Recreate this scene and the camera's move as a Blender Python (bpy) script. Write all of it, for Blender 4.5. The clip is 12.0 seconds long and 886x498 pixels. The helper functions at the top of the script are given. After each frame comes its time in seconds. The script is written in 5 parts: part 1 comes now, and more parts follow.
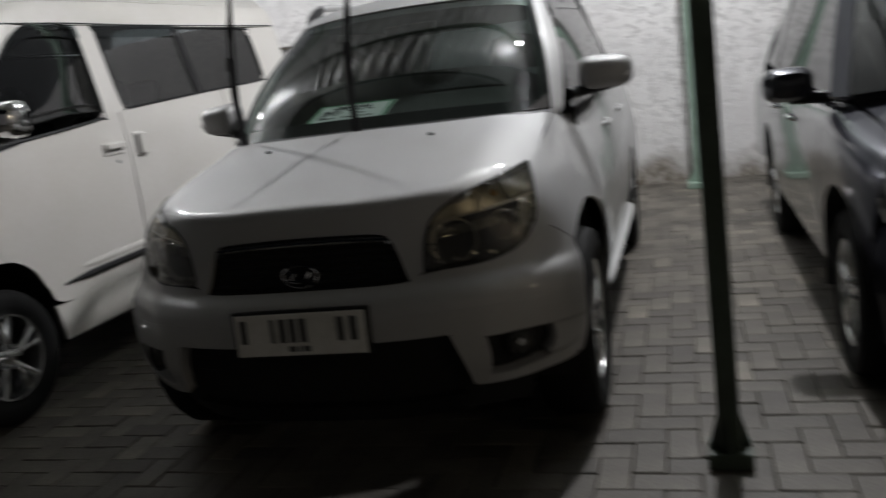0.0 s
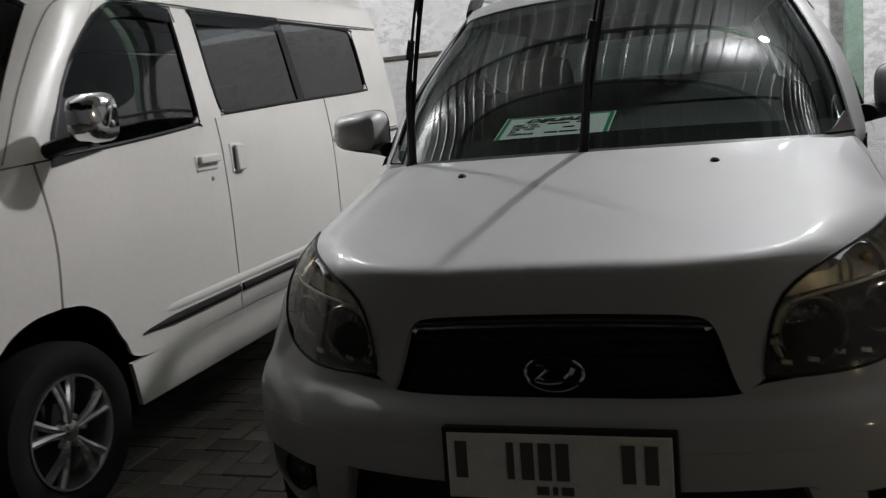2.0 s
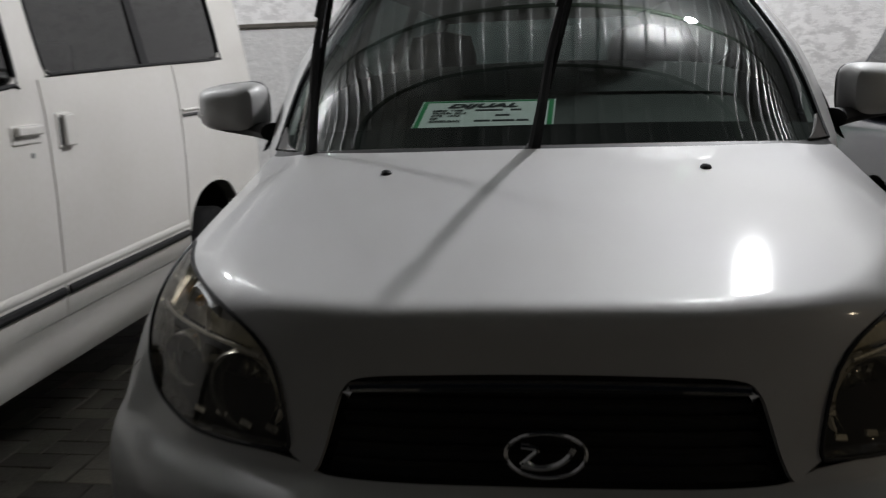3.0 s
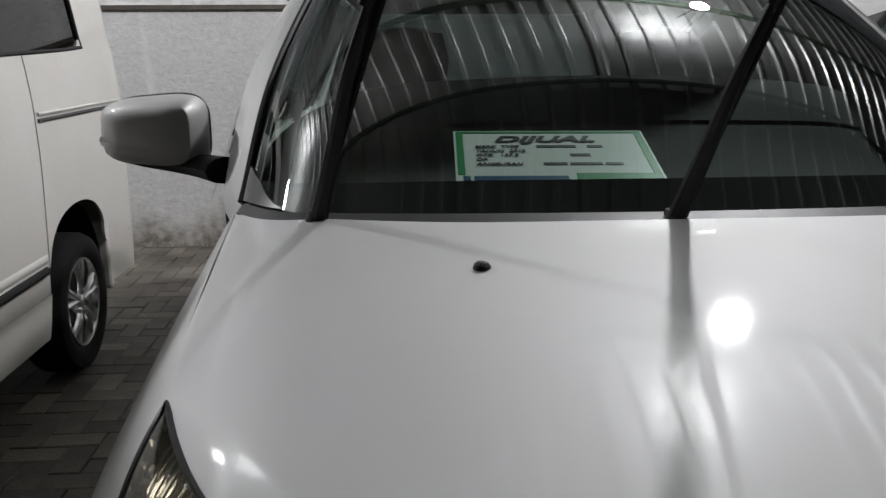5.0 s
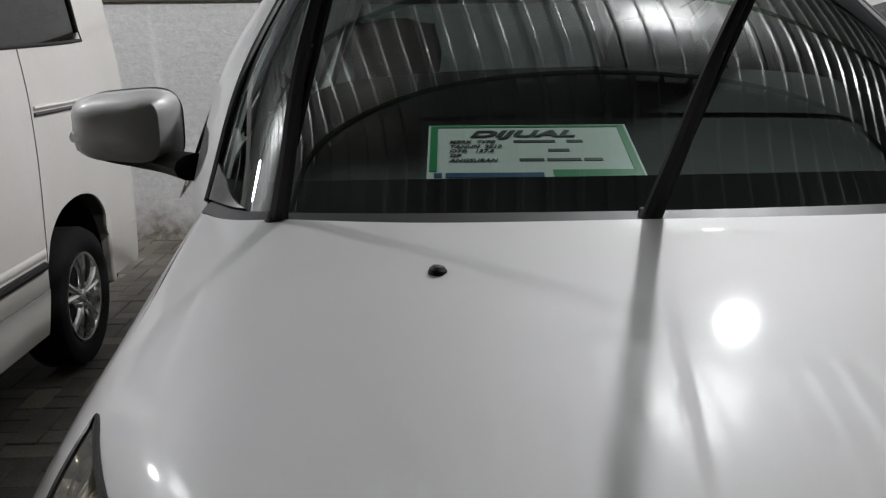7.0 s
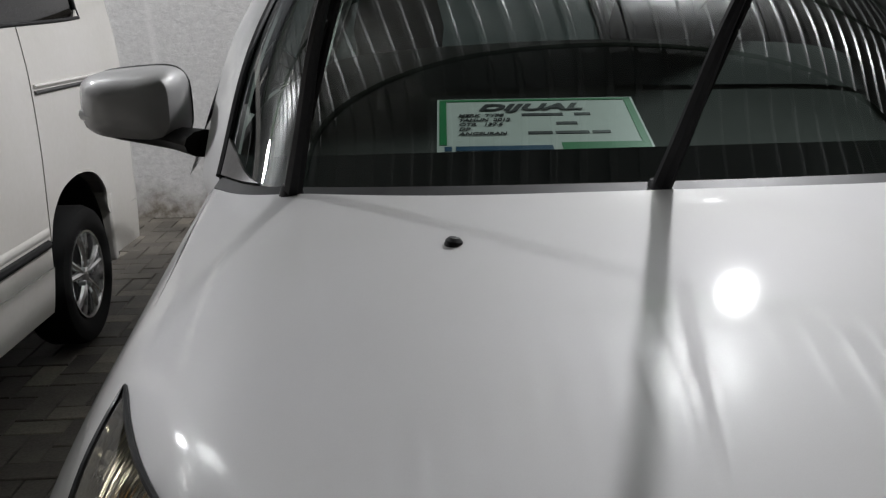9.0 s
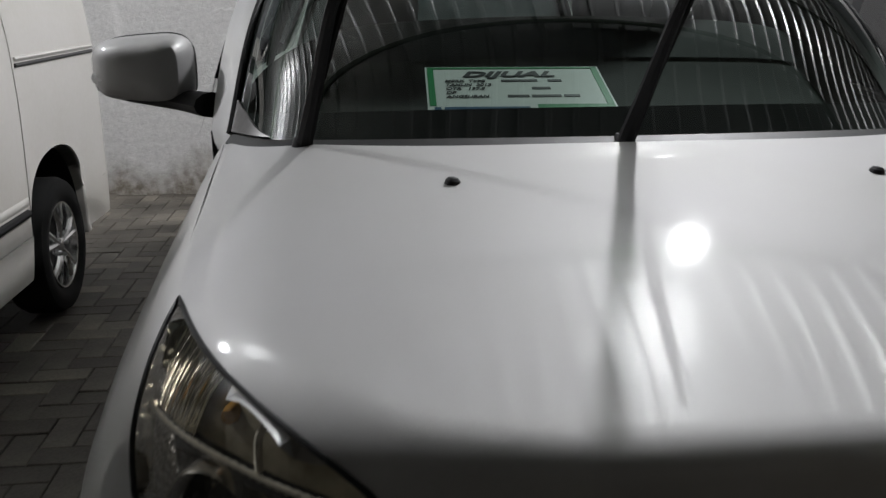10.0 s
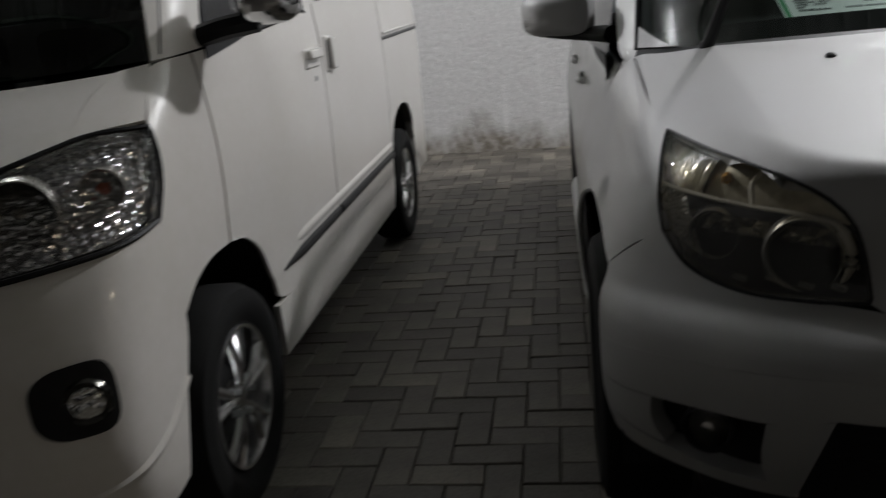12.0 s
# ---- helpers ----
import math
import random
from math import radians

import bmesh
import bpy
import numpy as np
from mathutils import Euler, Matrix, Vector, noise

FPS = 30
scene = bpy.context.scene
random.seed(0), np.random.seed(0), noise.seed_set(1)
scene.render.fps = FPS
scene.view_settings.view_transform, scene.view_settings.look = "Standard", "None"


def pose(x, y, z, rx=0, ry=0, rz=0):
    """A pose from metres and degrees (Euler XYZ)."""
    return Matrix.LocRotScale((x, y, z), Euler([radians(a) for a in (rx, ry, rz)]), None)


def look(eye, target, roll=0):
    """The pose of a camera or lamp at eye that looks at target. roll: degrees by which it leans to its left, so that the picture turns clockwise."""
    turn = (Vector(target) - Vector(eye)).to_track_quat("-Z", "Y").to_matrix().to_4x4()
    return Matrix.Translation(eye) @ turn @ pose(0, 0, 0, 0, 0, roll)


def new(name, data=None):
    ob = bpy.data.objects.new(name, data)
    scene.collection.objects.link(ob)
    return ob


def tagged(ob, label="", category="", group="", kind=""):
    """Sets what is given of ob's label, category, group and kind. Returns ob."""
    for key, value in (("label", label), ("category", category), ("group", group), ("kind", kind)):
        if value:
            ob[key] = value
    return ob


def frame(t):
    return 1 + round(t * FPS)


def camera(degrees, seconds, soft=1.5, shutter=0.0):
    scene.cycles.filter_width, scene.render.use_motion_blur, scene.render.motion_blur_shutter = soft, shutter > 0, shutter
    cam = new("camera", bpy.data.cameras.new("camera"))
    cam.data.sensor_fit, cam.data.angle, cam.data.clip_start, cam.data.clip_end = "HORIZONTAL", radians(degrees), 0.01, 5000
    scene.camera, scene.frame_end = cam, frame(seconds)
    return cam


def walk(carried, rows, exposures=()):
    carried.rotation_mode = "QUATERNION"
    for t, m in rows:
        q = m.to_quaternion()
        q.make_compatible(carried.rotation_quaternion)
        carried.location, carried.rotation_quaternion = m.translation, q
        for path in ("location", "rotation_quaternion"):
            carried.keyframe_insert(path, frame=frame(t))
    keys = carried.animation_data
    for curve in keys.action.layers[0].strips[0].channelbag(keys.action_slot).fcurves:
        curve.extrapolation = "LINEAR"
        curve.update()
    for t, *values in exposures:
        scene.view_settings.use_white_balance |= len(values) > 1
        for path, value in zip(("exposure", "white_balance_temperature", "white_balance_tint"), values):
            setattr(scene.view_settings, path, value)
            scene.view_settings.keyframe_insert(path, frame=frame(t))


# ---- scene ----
cam = camera(54.7, 12.0, soft=1.2, shutter=0.5)
PATH = [
    (0, (1.178, -2.288, 1.309), (0.619, -0.413, 0.896), -7.8),
    (0.5, (0.95, -2.098, 1.32), (0.167, -0.291, 0.975), -7.1),
    (1, (0.725, -1.934, 1.322), (-0.015, -0.105, 0.999), -7.0),
    (1.5, (0.494, -1.783, 1.341), (-0.147, 0.085, 1.027), -6.5),
    (2, (0.319, -1.525, 1.285), (-0.294, 0.348, 0.944), -5.4),
    (2.5, (0.148, -1.308, 1.278), (-0.305, 0.603, 0.901), -3.5),
    (4.5, (-0.358, -0.474, 1.32), (-0.165, 1.469, 0.886), 0.2),
    (5, (-0.437, -0.39, 1.335), (-0.304, 1.558, 0.903), -0.3),
    (5.5, (-0.402, -0.359, 1.351), (-0.311, 1.6, 0.956), -0.7),
    (6, (-0.364, -0.343, 1.343), (-0.281, 1.615, 0.947), -0.7),
    (6.5, (-0.358, -0.335, 1.338), (-0.268, 1.618, 0.914), -0.6),
    (7, (-0.354, -0.339, 1.338), (-0.269, 1.607, 0.884), -0.7),
    (9, (-0.379, -0.357, 1.338), (-0.286, 1.575, 0.829), -1.2),
    (9.5, (-0.425, -0.398, 1.32), (-0.262, 1.522, 0.785), -0.5),
    (10, (-0.456, -0.541, 1.318), (-0.255, 1.374, 0.778), -0.3),
    (10.5, (-0.524, -0.755, 1.317), (-0.368, 1.158, 0.754), -1.0),
    (11, (-0.665, -0.953, 1.329), (-0.627, 0.972, 0.79), -3.0),
    (11.5, (-0.823, -1.141, 1.309), (-0.912, 0.777, 0.75), -4.3),
    (12, (-0.895, -1.314, 1.275), (-1.182, 0.585, 0.716), -5.5),
]
walk(cam, [(t, look(eye, target, roll)) for t, eye, target, roll in PATH], [(0, 0.0), (12, 0.0)])

# ---- world and lamps ----
world = bpy.data.worlds.new("night")
scene.world = world
world.use_nodes = True
world.node_tree.nodes["Background"].inputs[0].default_value = (0.012, 0.014, 0.018, 1)
world.node_tree.nodes["Background"].inputs[1].default_value = 0.08
LAMP_PLACES = [(1.5, 3.2, 4.0), (-4.4, 3.2, 4.0)]
LAMP_WATTS = 415


# ---- materials ----
def principled(name, colour, rough=0.5, metal=0.0, coat=0.0, spec=0.5):
    m = bpy.data.materials.new(name)
    m.use_nodes = True
    b = m.node_tree.nodes["Principled BSDF"]
    b.inputs["Base Color"].default_value = (*colour, 1)
    b.inputs["Roughness"].default_value = rough
    b.inputs["Metallic"].default_value = metal
    b.inputs["Coat Weight"].default_value = coat
    b.inputs["Coat Roughness"].default_value = 0.055
    b.inputs["Specular IOR Level"].default_value = spec
    return m


def textured(m, scale=8.0, amount=0.25, bump=0.0, fine=60.0, rough_by=0.0, dark=0.6, object_space=True):
    """Two scales of noise on the base colour, the roughness and the relief."""
    t = m.node_tree
    b = t.nodes["Principled BSDF"]
    base = b.inputs["Base Color"].default_value[:]
    rough = b.inputs["Roughness"].default_value
    co = t.nodes.new("ShaderNodeTexCoord")
    n1 = t.nodes.new("ShaderNodeTexNoise")
    n2 = t.nodes.new("ShaderNodeTexNoise")
    for n, s in ((n1, scale), (n2, fine)):
        n.inputs["Scale"].default_value = s
        n.inputs["Detail"].default_value = 5
        t.links.new(co.outputs["Object"], n.inputs["Vector"])
    mixn = t.nodes.new("ShaderNodeMix")
    mixn.inputs[0].default_value = 0.35
    t.links.new(n1.outputs[0], mixn.inputs[2])
    t.links.new(n2.outputs[0], mixn.inputs[3])
    ramp = t.nodes.new("ShaderNodeValToRGB")
    ramp.color_ramp.elements[0].position = 0.35
    ramp.color_ramp.elements[1].position = 0.65
    lo = 1 - amount
    ramp.color_ramp.elements[0].color = (base[0] * lo, base[1] * lo, base[2] * lo * 0.97, 1)
    hi = 1 + amount * 0.4
    ramp.color_ramp.elements[1].color = (min(1, base[0] * hi), min(1, base[1] * hi), min(1, base[2] * hi), 1)
    t.links.new(mixn.outputs[0], ramp.inputs[0])
    t.links.new(ramp.outputs[0], b.inputs["Base Color"])
    if rough_by:
        mr = t.nodes.new("ShaderNodeMapRange")
        mr.inputs["To Min"].default_value = max(0.02, rough - rough_by)
        mr.inputs["To Max"].default_value = min(1, rough + rough_by)
        t.links.new(mixn.outputs[0], mr.inputs[0])
        t.links.new(mr.outputs[0], b.inputs["Roughness"])
    if bump:
        bp = t.nodes.new("ShaderNodeBump")
        bp.inputs["Strength"].default_value = bump
        bp.inputs["Distance"].default_value = 0.01
        t.links.new(mixn.outputs[0], bp.inputs["Height"])
        t.links.new(bp.outputs[0], b.inputs["Normal"])
    return m


def glass_like(name, colour, rough=0.0, ior=1.5):
    m = bpy.data.materials.new(name)
    m.use_nodes = True
    b = m.node_tree.nodes["Principled BSDF"]
    b.inputs["Base Color"].default_value = (*colour, 1)
    b.inputs["Roughness"].default_value = rough
    b.inputs["Transmission Weight"].default_value = 1
    b.inputs["IOR"].default_value = ior
    return m


def pane_glass(name, tint, gloss_rough=0.0, haze=0.0, haze_colour=(0.6, 0.6, 0.6)):
    """A thin tinted pane: clear straight through, with a mirror gloss by Fresnel."""
    m = bpy.data.materials.new(name)
    m.use_nodes = True
    t = m.node_tree
    t.nodes.remove(t.nodes["Principled BSDF"])
    out = t.nodes["Material Output"]
    tr = t.nodes.new("ShaderNodeBsdfTransparent")
    tr.inputs[0].default_value = (*tint, 1)
    gl = t.nodes.new("ShaderNodeBsdfGlossy")
    gl.inputs["Roughness"].default_value = gloss_rough
    fr = t.nodes.new("ShaderNodeFresnel")
    fr.inputs[0].default_value = 1.6
    mix = t.nodes.new("ShaderNodeMixShader")
    t.links.new(fr.outputs[0], mix.inputs[0])
    t.links.new(tr.outputs[0], mix.inputs[1])
    t.links.new(gl.outputs[0], mix.inputs[2])
    last = mix
    if haze:
        df = t.nodes.new("ShaderNodeBsdfDiffuse")
        df.inputs[0].default_value = (*haze_colour, 1)
        last = t.nodes.new("ShaderNodeMixShader")
        co = t.nodes.new("ShaderNodeTexCoord")
        ns = t.nodes.new("ShaderNodeTexNoise")
        ns.inputs["Scale"].default_value, ns.inputs["Detail"].default_value = 14, 6
        mr = t.nodes.new("ShaderNodeMapRange")
        mr.inputs["From Min"].default_value, mr.inputs["From Max"].default_value = .3, .7
        mr.inputs["To Min"].default_value, mr.inputs["To Max"].default_value = haze * .6, haze * 1.4
        t.links.new(co.outputs["Object"], ns.inputs["Vector"])
        t.links.new(ns.outputs[0], mr.inputs[0])
        t.links.new(mr.outputs[0], last.inputs[0])
        t.links.new(mix.outputs[0], last.inputs[1])
        t.links.new(df.outputs[0], last.inputs[2])
    t.links.new(last.outputs[0], out.inputs[0])
    return m


SILVER = textured(principled("silver_paint", (0.435, 0.433, 0.435), 0.66, 0.50, 0.6, 0.2), 3.0, 0.05, 0.0, 900.0, 0.04)
for key, value in (("Coat IOR", 1.55), ("Coat Roughness", 0.06)):
    SILVER.node_tree.nodes["Principled BSDF"].inputs[key].default_value = value
WHITE = textured(principled("white_paint", (0.74, 0.715, 0.68), 0.35, 0.0, 0.8), 2.0, 0.06, 0.0, 40.0, 0.06)
DARKBLUE = textured(principled("dark_blue_paint", (0.022, 0.023, 0.034), 0.30, 0.5, 1.0), 3.0, 0.2, 0.0, 600.0)
BLACK = textured(principled("black_plastic", (0.010, 0.010, 0.011), 0.5, 0.0, 0.0, 0.3), 20.0, 0.3, 0.05, 300.0, 0.1)
# shade of hollows and gaps as a colour; also slats and printed border
VOID = principled("shade_and_trim_black", (0.006, 0.006, 0.006), 0.9)
RUBBER = textured(principled("rubber", (0.009, 0.009, 0.009), 0.8, 0.0, 0.0, 0.2), 15.0, 0.35, 0.1, 200.0, 0.1)
CHROME = principled("chrome", (0.75, 0.75, 0.76), 0.09, 1.0)
ALLOY = textured(principled("alloy", (0.78, 0.78, 0.79), 0.22, 0.95, 0.4), 20.0, 0.12, 0.0, 200.0, 0.08)
WINDSCREEN = pane_glass("windscreen_glass", (0.36, 0.45, 0.405))
TINTED = pane_glass("tinted_glass", (0.10, 0.115, 0.12))
FILMED = pane_glass("filmed_glass", (0.035, 0.04, 0.042))
LENS = pane_glass("lamp_lens", (0.95, 0.925, 0.85), 0.01, 0.022, (0.62, 0.60, 0.53))
CAP_GREY = textured(principled("aged_plastic", (0.075, 0.07, 0.066), 0.4), 30.0, 0.3, 0.0, 120.0)
DASH_TOP = textured(principled("dusty_dash", (0.045, 0.046, 0.043), 0.8), 5.0, 0.35, 0.0, 40.0)
DASH = textured(principled("dash_plastic", (0.014, 0.014, 0.015), 0.75), 10.0, 0.3, 0.0, 40.0)
SEAT = textured(principled("seat_cloth", (0.05, 0.05, 0.052), 0.9), 12.0, 0.3, 0.0, 60.0)
PLASTER_SIDE = textured(principled("side_plaster", (0.5, 0.49, 0.48), 0.85), 2.2, 0.3, 0.7, 24.0)
CLADDING = textured(principled("dark_cladding", (0.10, 0.105, 0.11), 0.6), 3.0, 0.25, 0.1, 40.0)


def wall_plaster():
    """Whitewash over rough plaster: flaking patches, a coarser grey dado, pale runs and damp rising from the ground."""
    m = principled("wall_plaster", (0.66, 0.65, 0.64), 0.88)
    t = m.node_tree
    b = t.nodes["Principled BSDF"]
    co = t.nodes.new("ShaderNodeTexCoord")

    def noisy(scale, detail=6, stretch=(1, 1, 1), rough=.6):
        mp = t.nodes.new("ShaderNodeMapping")
        mp.inputs["Scale"].default_value = stretch
        n = t.nodes.new("ShaderNodeTexNoise")
        n.inputs["Scale"].default_value, n.inputs["Detail"].default_value, n.inputs["Roughness"].default_value = scale, detail, rough
        t.links.new(co.outputs["Object"], mp.inputs[0])
        t.links.new(mp.outputs[0], n.inputs["Vector"])
        return n.outputs[0]

    def ramp(value, p0, p1, c0=(0, 0, 0), c1=(1, 1, 1)):
        r = t.nodes.new("ShaderNodeValToRGB")
        r.color_ramp.elements[0].position, r.color_ramp.elements[1].position = p0, p1
        r.color_ramp.elements[0].color, r.color_ramp.elements[1].color = (*c0, 1), (*c1, 1)
        t.links.new(value, r.inputs[0])
        return r.outputs[0]

    def mixed(fac, a, c):
        x = t.nodes.new("ShaderNodeMix")
        x.data_type = "RGBA"
        t.links.new(fac, x.inputs["Factor"])
        for v, k in ((a, 6), (c, 7)):
            if isinstance(v, tuple):
                x.inputs[k].default_value = (*v, 1)
            else:
                t.links.new(v, x.inputs[k])
        return x.outputs[2]

    def maths(op, a, c):
        n = t.nodes.new("ShaderNodeMath")
        n.operation = op
        for v, k in ((a, 0), (c, 1)):
            if isinstance(v, (int, float)):
                n.inputs[k].default_value = v
            else:
                t.links.new(v, n.inputs[k])
        return n.outputs[0]
    sep = t.nodes.new("ShaderNodeSeparateXYZ")
    t.links.new(co.outputs["Object"], sep.inputs[0])
    x, z = sep.outputs[0], sep.outputs[2]
    flakes = ramp(noisy(9, 8, (1, 1, 1.6), .7), .47, .56)
    wash = mixed(flakes, (.70, .69, .68), (.50, .49, .485))
    wash = mixed(ramp(noisy(1.1, 4), .40, .62), wash, (.60, .59, .585))
    speck = ramp(noisy(24, 9, (1, 1, 1.3), .8), .40, .62)
    dado = mixed(speck, (.43, .425, .42), (.54, .535, .525))
    dado = mixed(ramp(noisy(2.2, 3, (1.6, 1, .12)), .58, .70), dado, (.60, .59, .58))
    left = maths("LESS_THAN", x, -.6)
    under = maths("LESS_THAN", z, 1.70)
    col = mixed(maths("MULTIPLY", left, under), wash, dado)
    damp_h = maths("ADD", maths("MULTIPLY", noisy(1.7, 6), .9), -.22)
    damp = ramp(maths("SUBTRACT", damp_h, z), .0, .22)
    col = mixed(damp, col, mixed(ramp(noisy(14, 6), .4, .6), (.14, .12, .095), (.30, .28, .25)))
    t.links.new(col, b.inputs["Base Color"])
    bp = t.nodes.new("ShaderNodeBump")
    bp.inputs["Strength"].default_value, bp.inputs["Distance"].default_value = .55, .012
    t.links.new(maths("ADD", noisy(16, 8, (1, 1, 1), .65), maths("MULTIPLY", flakes, -.3)), bp.inputs["Height"])
    t.links.new(bp.outputs[0], b.inputs["Normal"])
    return m


PLASTER = wall_plaster()
PAVER = textured(principled("paving_block", (0.125, 0.114, 0.097), 0.62), 3.0, 0.5, 0.4, 90.0)
JOINT = textured(principled("joint_sand", (0.085, 0.076, 0.064), 0.95), 8.0, 0.4, 0.3, 120.0)
GREEN = textured(principled("green_paint", (0.24, 0.33, 0.27), 0.45), 6.0, 0.3, 0.1, 60.0, 0.1)
DKGREEN = textured(principled("dark_green_paint", (0.055, 0.075, 0.055), 0.45), 6.0, 0.3, 0.1, 60.0, 0.1)
ZINC = textured(principled("zinc_sheet", (0.62, 0.64, 0.63), 0.36, 0.8), 2.0, 0.25, 0.0, 30.0, 0.1)
STEEL = textured(principled("grey_steel", (0.30, 0.31, 0.31), 0.5, 0.3), 5.0, 0.25, 0.1, 60.0, 0.1)


# ---- mesh helpers ----
def natural(xs, ys, soft=0.0):
    """A smooth curve through a few pairs, as a function of arrays."""
    xs, ys = np.array(xs, float), np.array(ys, float)
    n = len(xs)
    h = np.diff(xs)
    d = np.diff(ys) / h
    m = np.zeros(n)
    m[0], m[-1] = d[0], d[-1]
    for i in range(1, n - 1):
        m[i] = 0 if d[i - 1] * d[i] <= 0 else (h[i - 1] + h[i]) * 3 / ((2 * h[i] + h[i - 1]) / d[i - 1] + (h[i] + 2 * h[i - 1]) / d[i])

    def f(x):
        x = np.asarray(x, float)
        k = np.clip(np.searchsorted(xs, x) - 1, 0, n - 2)
        t = np.clip((x - xs[k]) / h[k], -0.5, 1.5)
        return ((1 + 2 * t) * (1 - t) ** 2 * ys[k] + t * (1 - t) ** 2 * h[k] * m[k]
                + t * t * (3 - 2 * t) * ys[k + 1] + t * t * (t - 1) * h[k] * m[k + 1])
    if not soft:
        return f
    # evened out, so that its bend changes without kinks
    step = soft / 12
    q = np.arange(xs[0] - 4 * soft, xs[-1] + 4 * soft, step)
    inner = f(np.clip(q, xs[0], xs[-1])) + np.where(q < xs[0], (q - xs[0]) * m[0], 0) + np.where(q > xs[-1], (q - xs[-1]) * m[-1], 0)
    kern = np.exp(-.5 * (np.arange(-36, 37) / 12) ** 2)
    even = np.convolve(np.pad(inner, 36, mode="edge"), kern / kern.sum(), mode="valid")
    return lambda x: np.interp(x, q, even)


def smooth_line(points, n):
    """n points along a smooth curve through the given ones, evenly spaced."""
    p = np.array(points, float)
    if len(p) == 2:
        return p[0] + (p[1] - p[0]) * np.linspace(0, 1, n)[:, None]
    ext = np.vstack([2 * p[0] - p[1], p, 2 * p[-1] - p[-2]])
    out = []
    for i in range(1, len(ext) - 2):
        a, b, c, d = ext[i - 1:i + 3]
        for t in np.linspace(0, 1, 24, endpoint=False):
            out.append(0.5 * (2 * b + (c - a) * t + (2 * a - 5 * b + 4 * c - d) * t * t + (3 * b - a - 3 * c + d) * t ** 3))
    out.append(p[-1])
    out = np.array(out)
    s = np.concatenate([[0], np.cumsum(np.linalg.norm(np.diff(out, axis=0), axis=1))])
    q = np.linspace(0, s[-1], n)
    return np.stack([np.interp(q, s, out[:, k]) for k in range(out.shape[1])], 1)


def coons(bottom, top, left, right, nu, nv):
    """A grid (nv, nu, 3) filled between four edges; bottom and top run from left to right, left and right from bottom to top."""
    b, t = smooth_line(bottom, nu), smooth_line(top, nu)
    l, r = smooth_line(left, nv), smooth_line(right, nv)
    u, v = np.linspace(0, 1, nu)[None, :, None], np.linspace(0, 1, nv)[:, None, None]
    corners = (1 - u) * (1 - v) * b[0] + u * (1 - v) * b[-1] + (1 - u) * v * t[0] + u * v * t[-1]
    return (1 - v) * b[None] + v * t[None] + (1 - u) * l[:, None] + u * r[:, None] - corners


def flip(points):
    return [(-x, y, z) for x, y, z in points]


def grid_bm(g, bm=None, close_u=False):
    bm = bm or bmesh.new()
    nv, nu = g.shape[:2]
    vs = [[bm.verts.new(g[j, i]) for i in range(nu)] for j in range(nv)]
    for j in range(nv - 1):
        for i in range(nu if close_u else nu - 1):
            k = (i + 1) % nu
            bm.faces.new((vs[j][i], vs[j][k], vs[j + 1][k], vs[j + 1][i]))
    return bm


def sheet_bm(g, depth=0.014, outward=None):
    """A pressed panel: the grid with its rim turned in by depth. outward: a point inside, from which the panel faces away."""
    inside = np.array(outward if outward is not None else (0, 2, 0.6), float)
    gu, gv = np.gradient(g, axis=1), np.gradient(g, axis=0)
    n = np.cross(gu, gv)
    n /= np.maximum(np.linalg.norm(n, axis=2, keepdims=True), 1e-9)
    mid = g.shape[0] // 2, g.shape[1] // 2
    if np.dot(n[mid], g[mid] - inside) < 0:
        g, n = g[:, ::-1], -n[:, ::-1]
    bm = grid_bm(g)
    bm.verts.ensure_lookup_table()
    outer = bm.verts[:]
    nv, nu = g.shape[:2]
    ring = [(0, i) for i in range(nu)] + [(j, nu - 1) for j in range(1, nv)] + [(nv - 1, i) for i in range(nu - 2, -1, -1)] + [(j, 0) for j in range(nv - 2, 0, -1)]
    inner = [bm.verts.new(g[j, i] - n[j, i] * depth) for j, i in ring]
    for a in range(len(ring)):
        b = (a + 1) % len(ring)
        va, vb = outer[ring[a][0] * nu + ring[a][1]], outer[ring[b][0] * nu + ring[b][1]]
        f = bm.faces.new((va, inner[a], inner[b], vb))
        f.smooth = False
    return bm


def part(name, bm, material, parent=None, label="", smooth=True, bevel=0.0, sharp=35):
    """Links a bmesh as one mesh object under a thing or a part."""
    bmesh.ops.recalc_face_normals(bm, faces=bm.faces[:]) if bm.faces and len(bm.faces) < 1500 else None
    me = bpy.data.meshes.new(name)
    bm.to_mesh(me)
    bm.free()
    me.materials.append(material)
    if smooth:
        me.shade_smooth()
        me.set_sharp_from_angle(angle=radians(sharp))
    ob = new(name, me)
    if parent:
        ob.parent = parent
    if bevel:
        md = ob.modifiers.new("bevel", "BEVEL")
        md.width, md.segments, md.limit_method = bevel, 2, "ANGLE"
    if label:
        tagged(ob, label)
    return ob


def thing(name, label, category, group="", at=None):
    ob = new(name)
    if at is not None:
        ob.matrix_basis = at
    return tagged(ob, label, category, group)


def box_bm(x0, y0, z0, x1, y1, z1, bm=None, m=None):
    bm = bm or bmesh.new()
    r = bmesh.ops.create_cube(bm, size=1)
    bmesh.ops.transform(bm, verts=r["verts"], matrix=(m or Matrix()) @ Matrix.Translation(((x0 + x1) / 2, (y0 + y1) / 2, (z0 + z1) / 2)) @ Matrix.Diagonal((x1 - x0, y1 - y0, z1 - z0, 1)))
    return bm


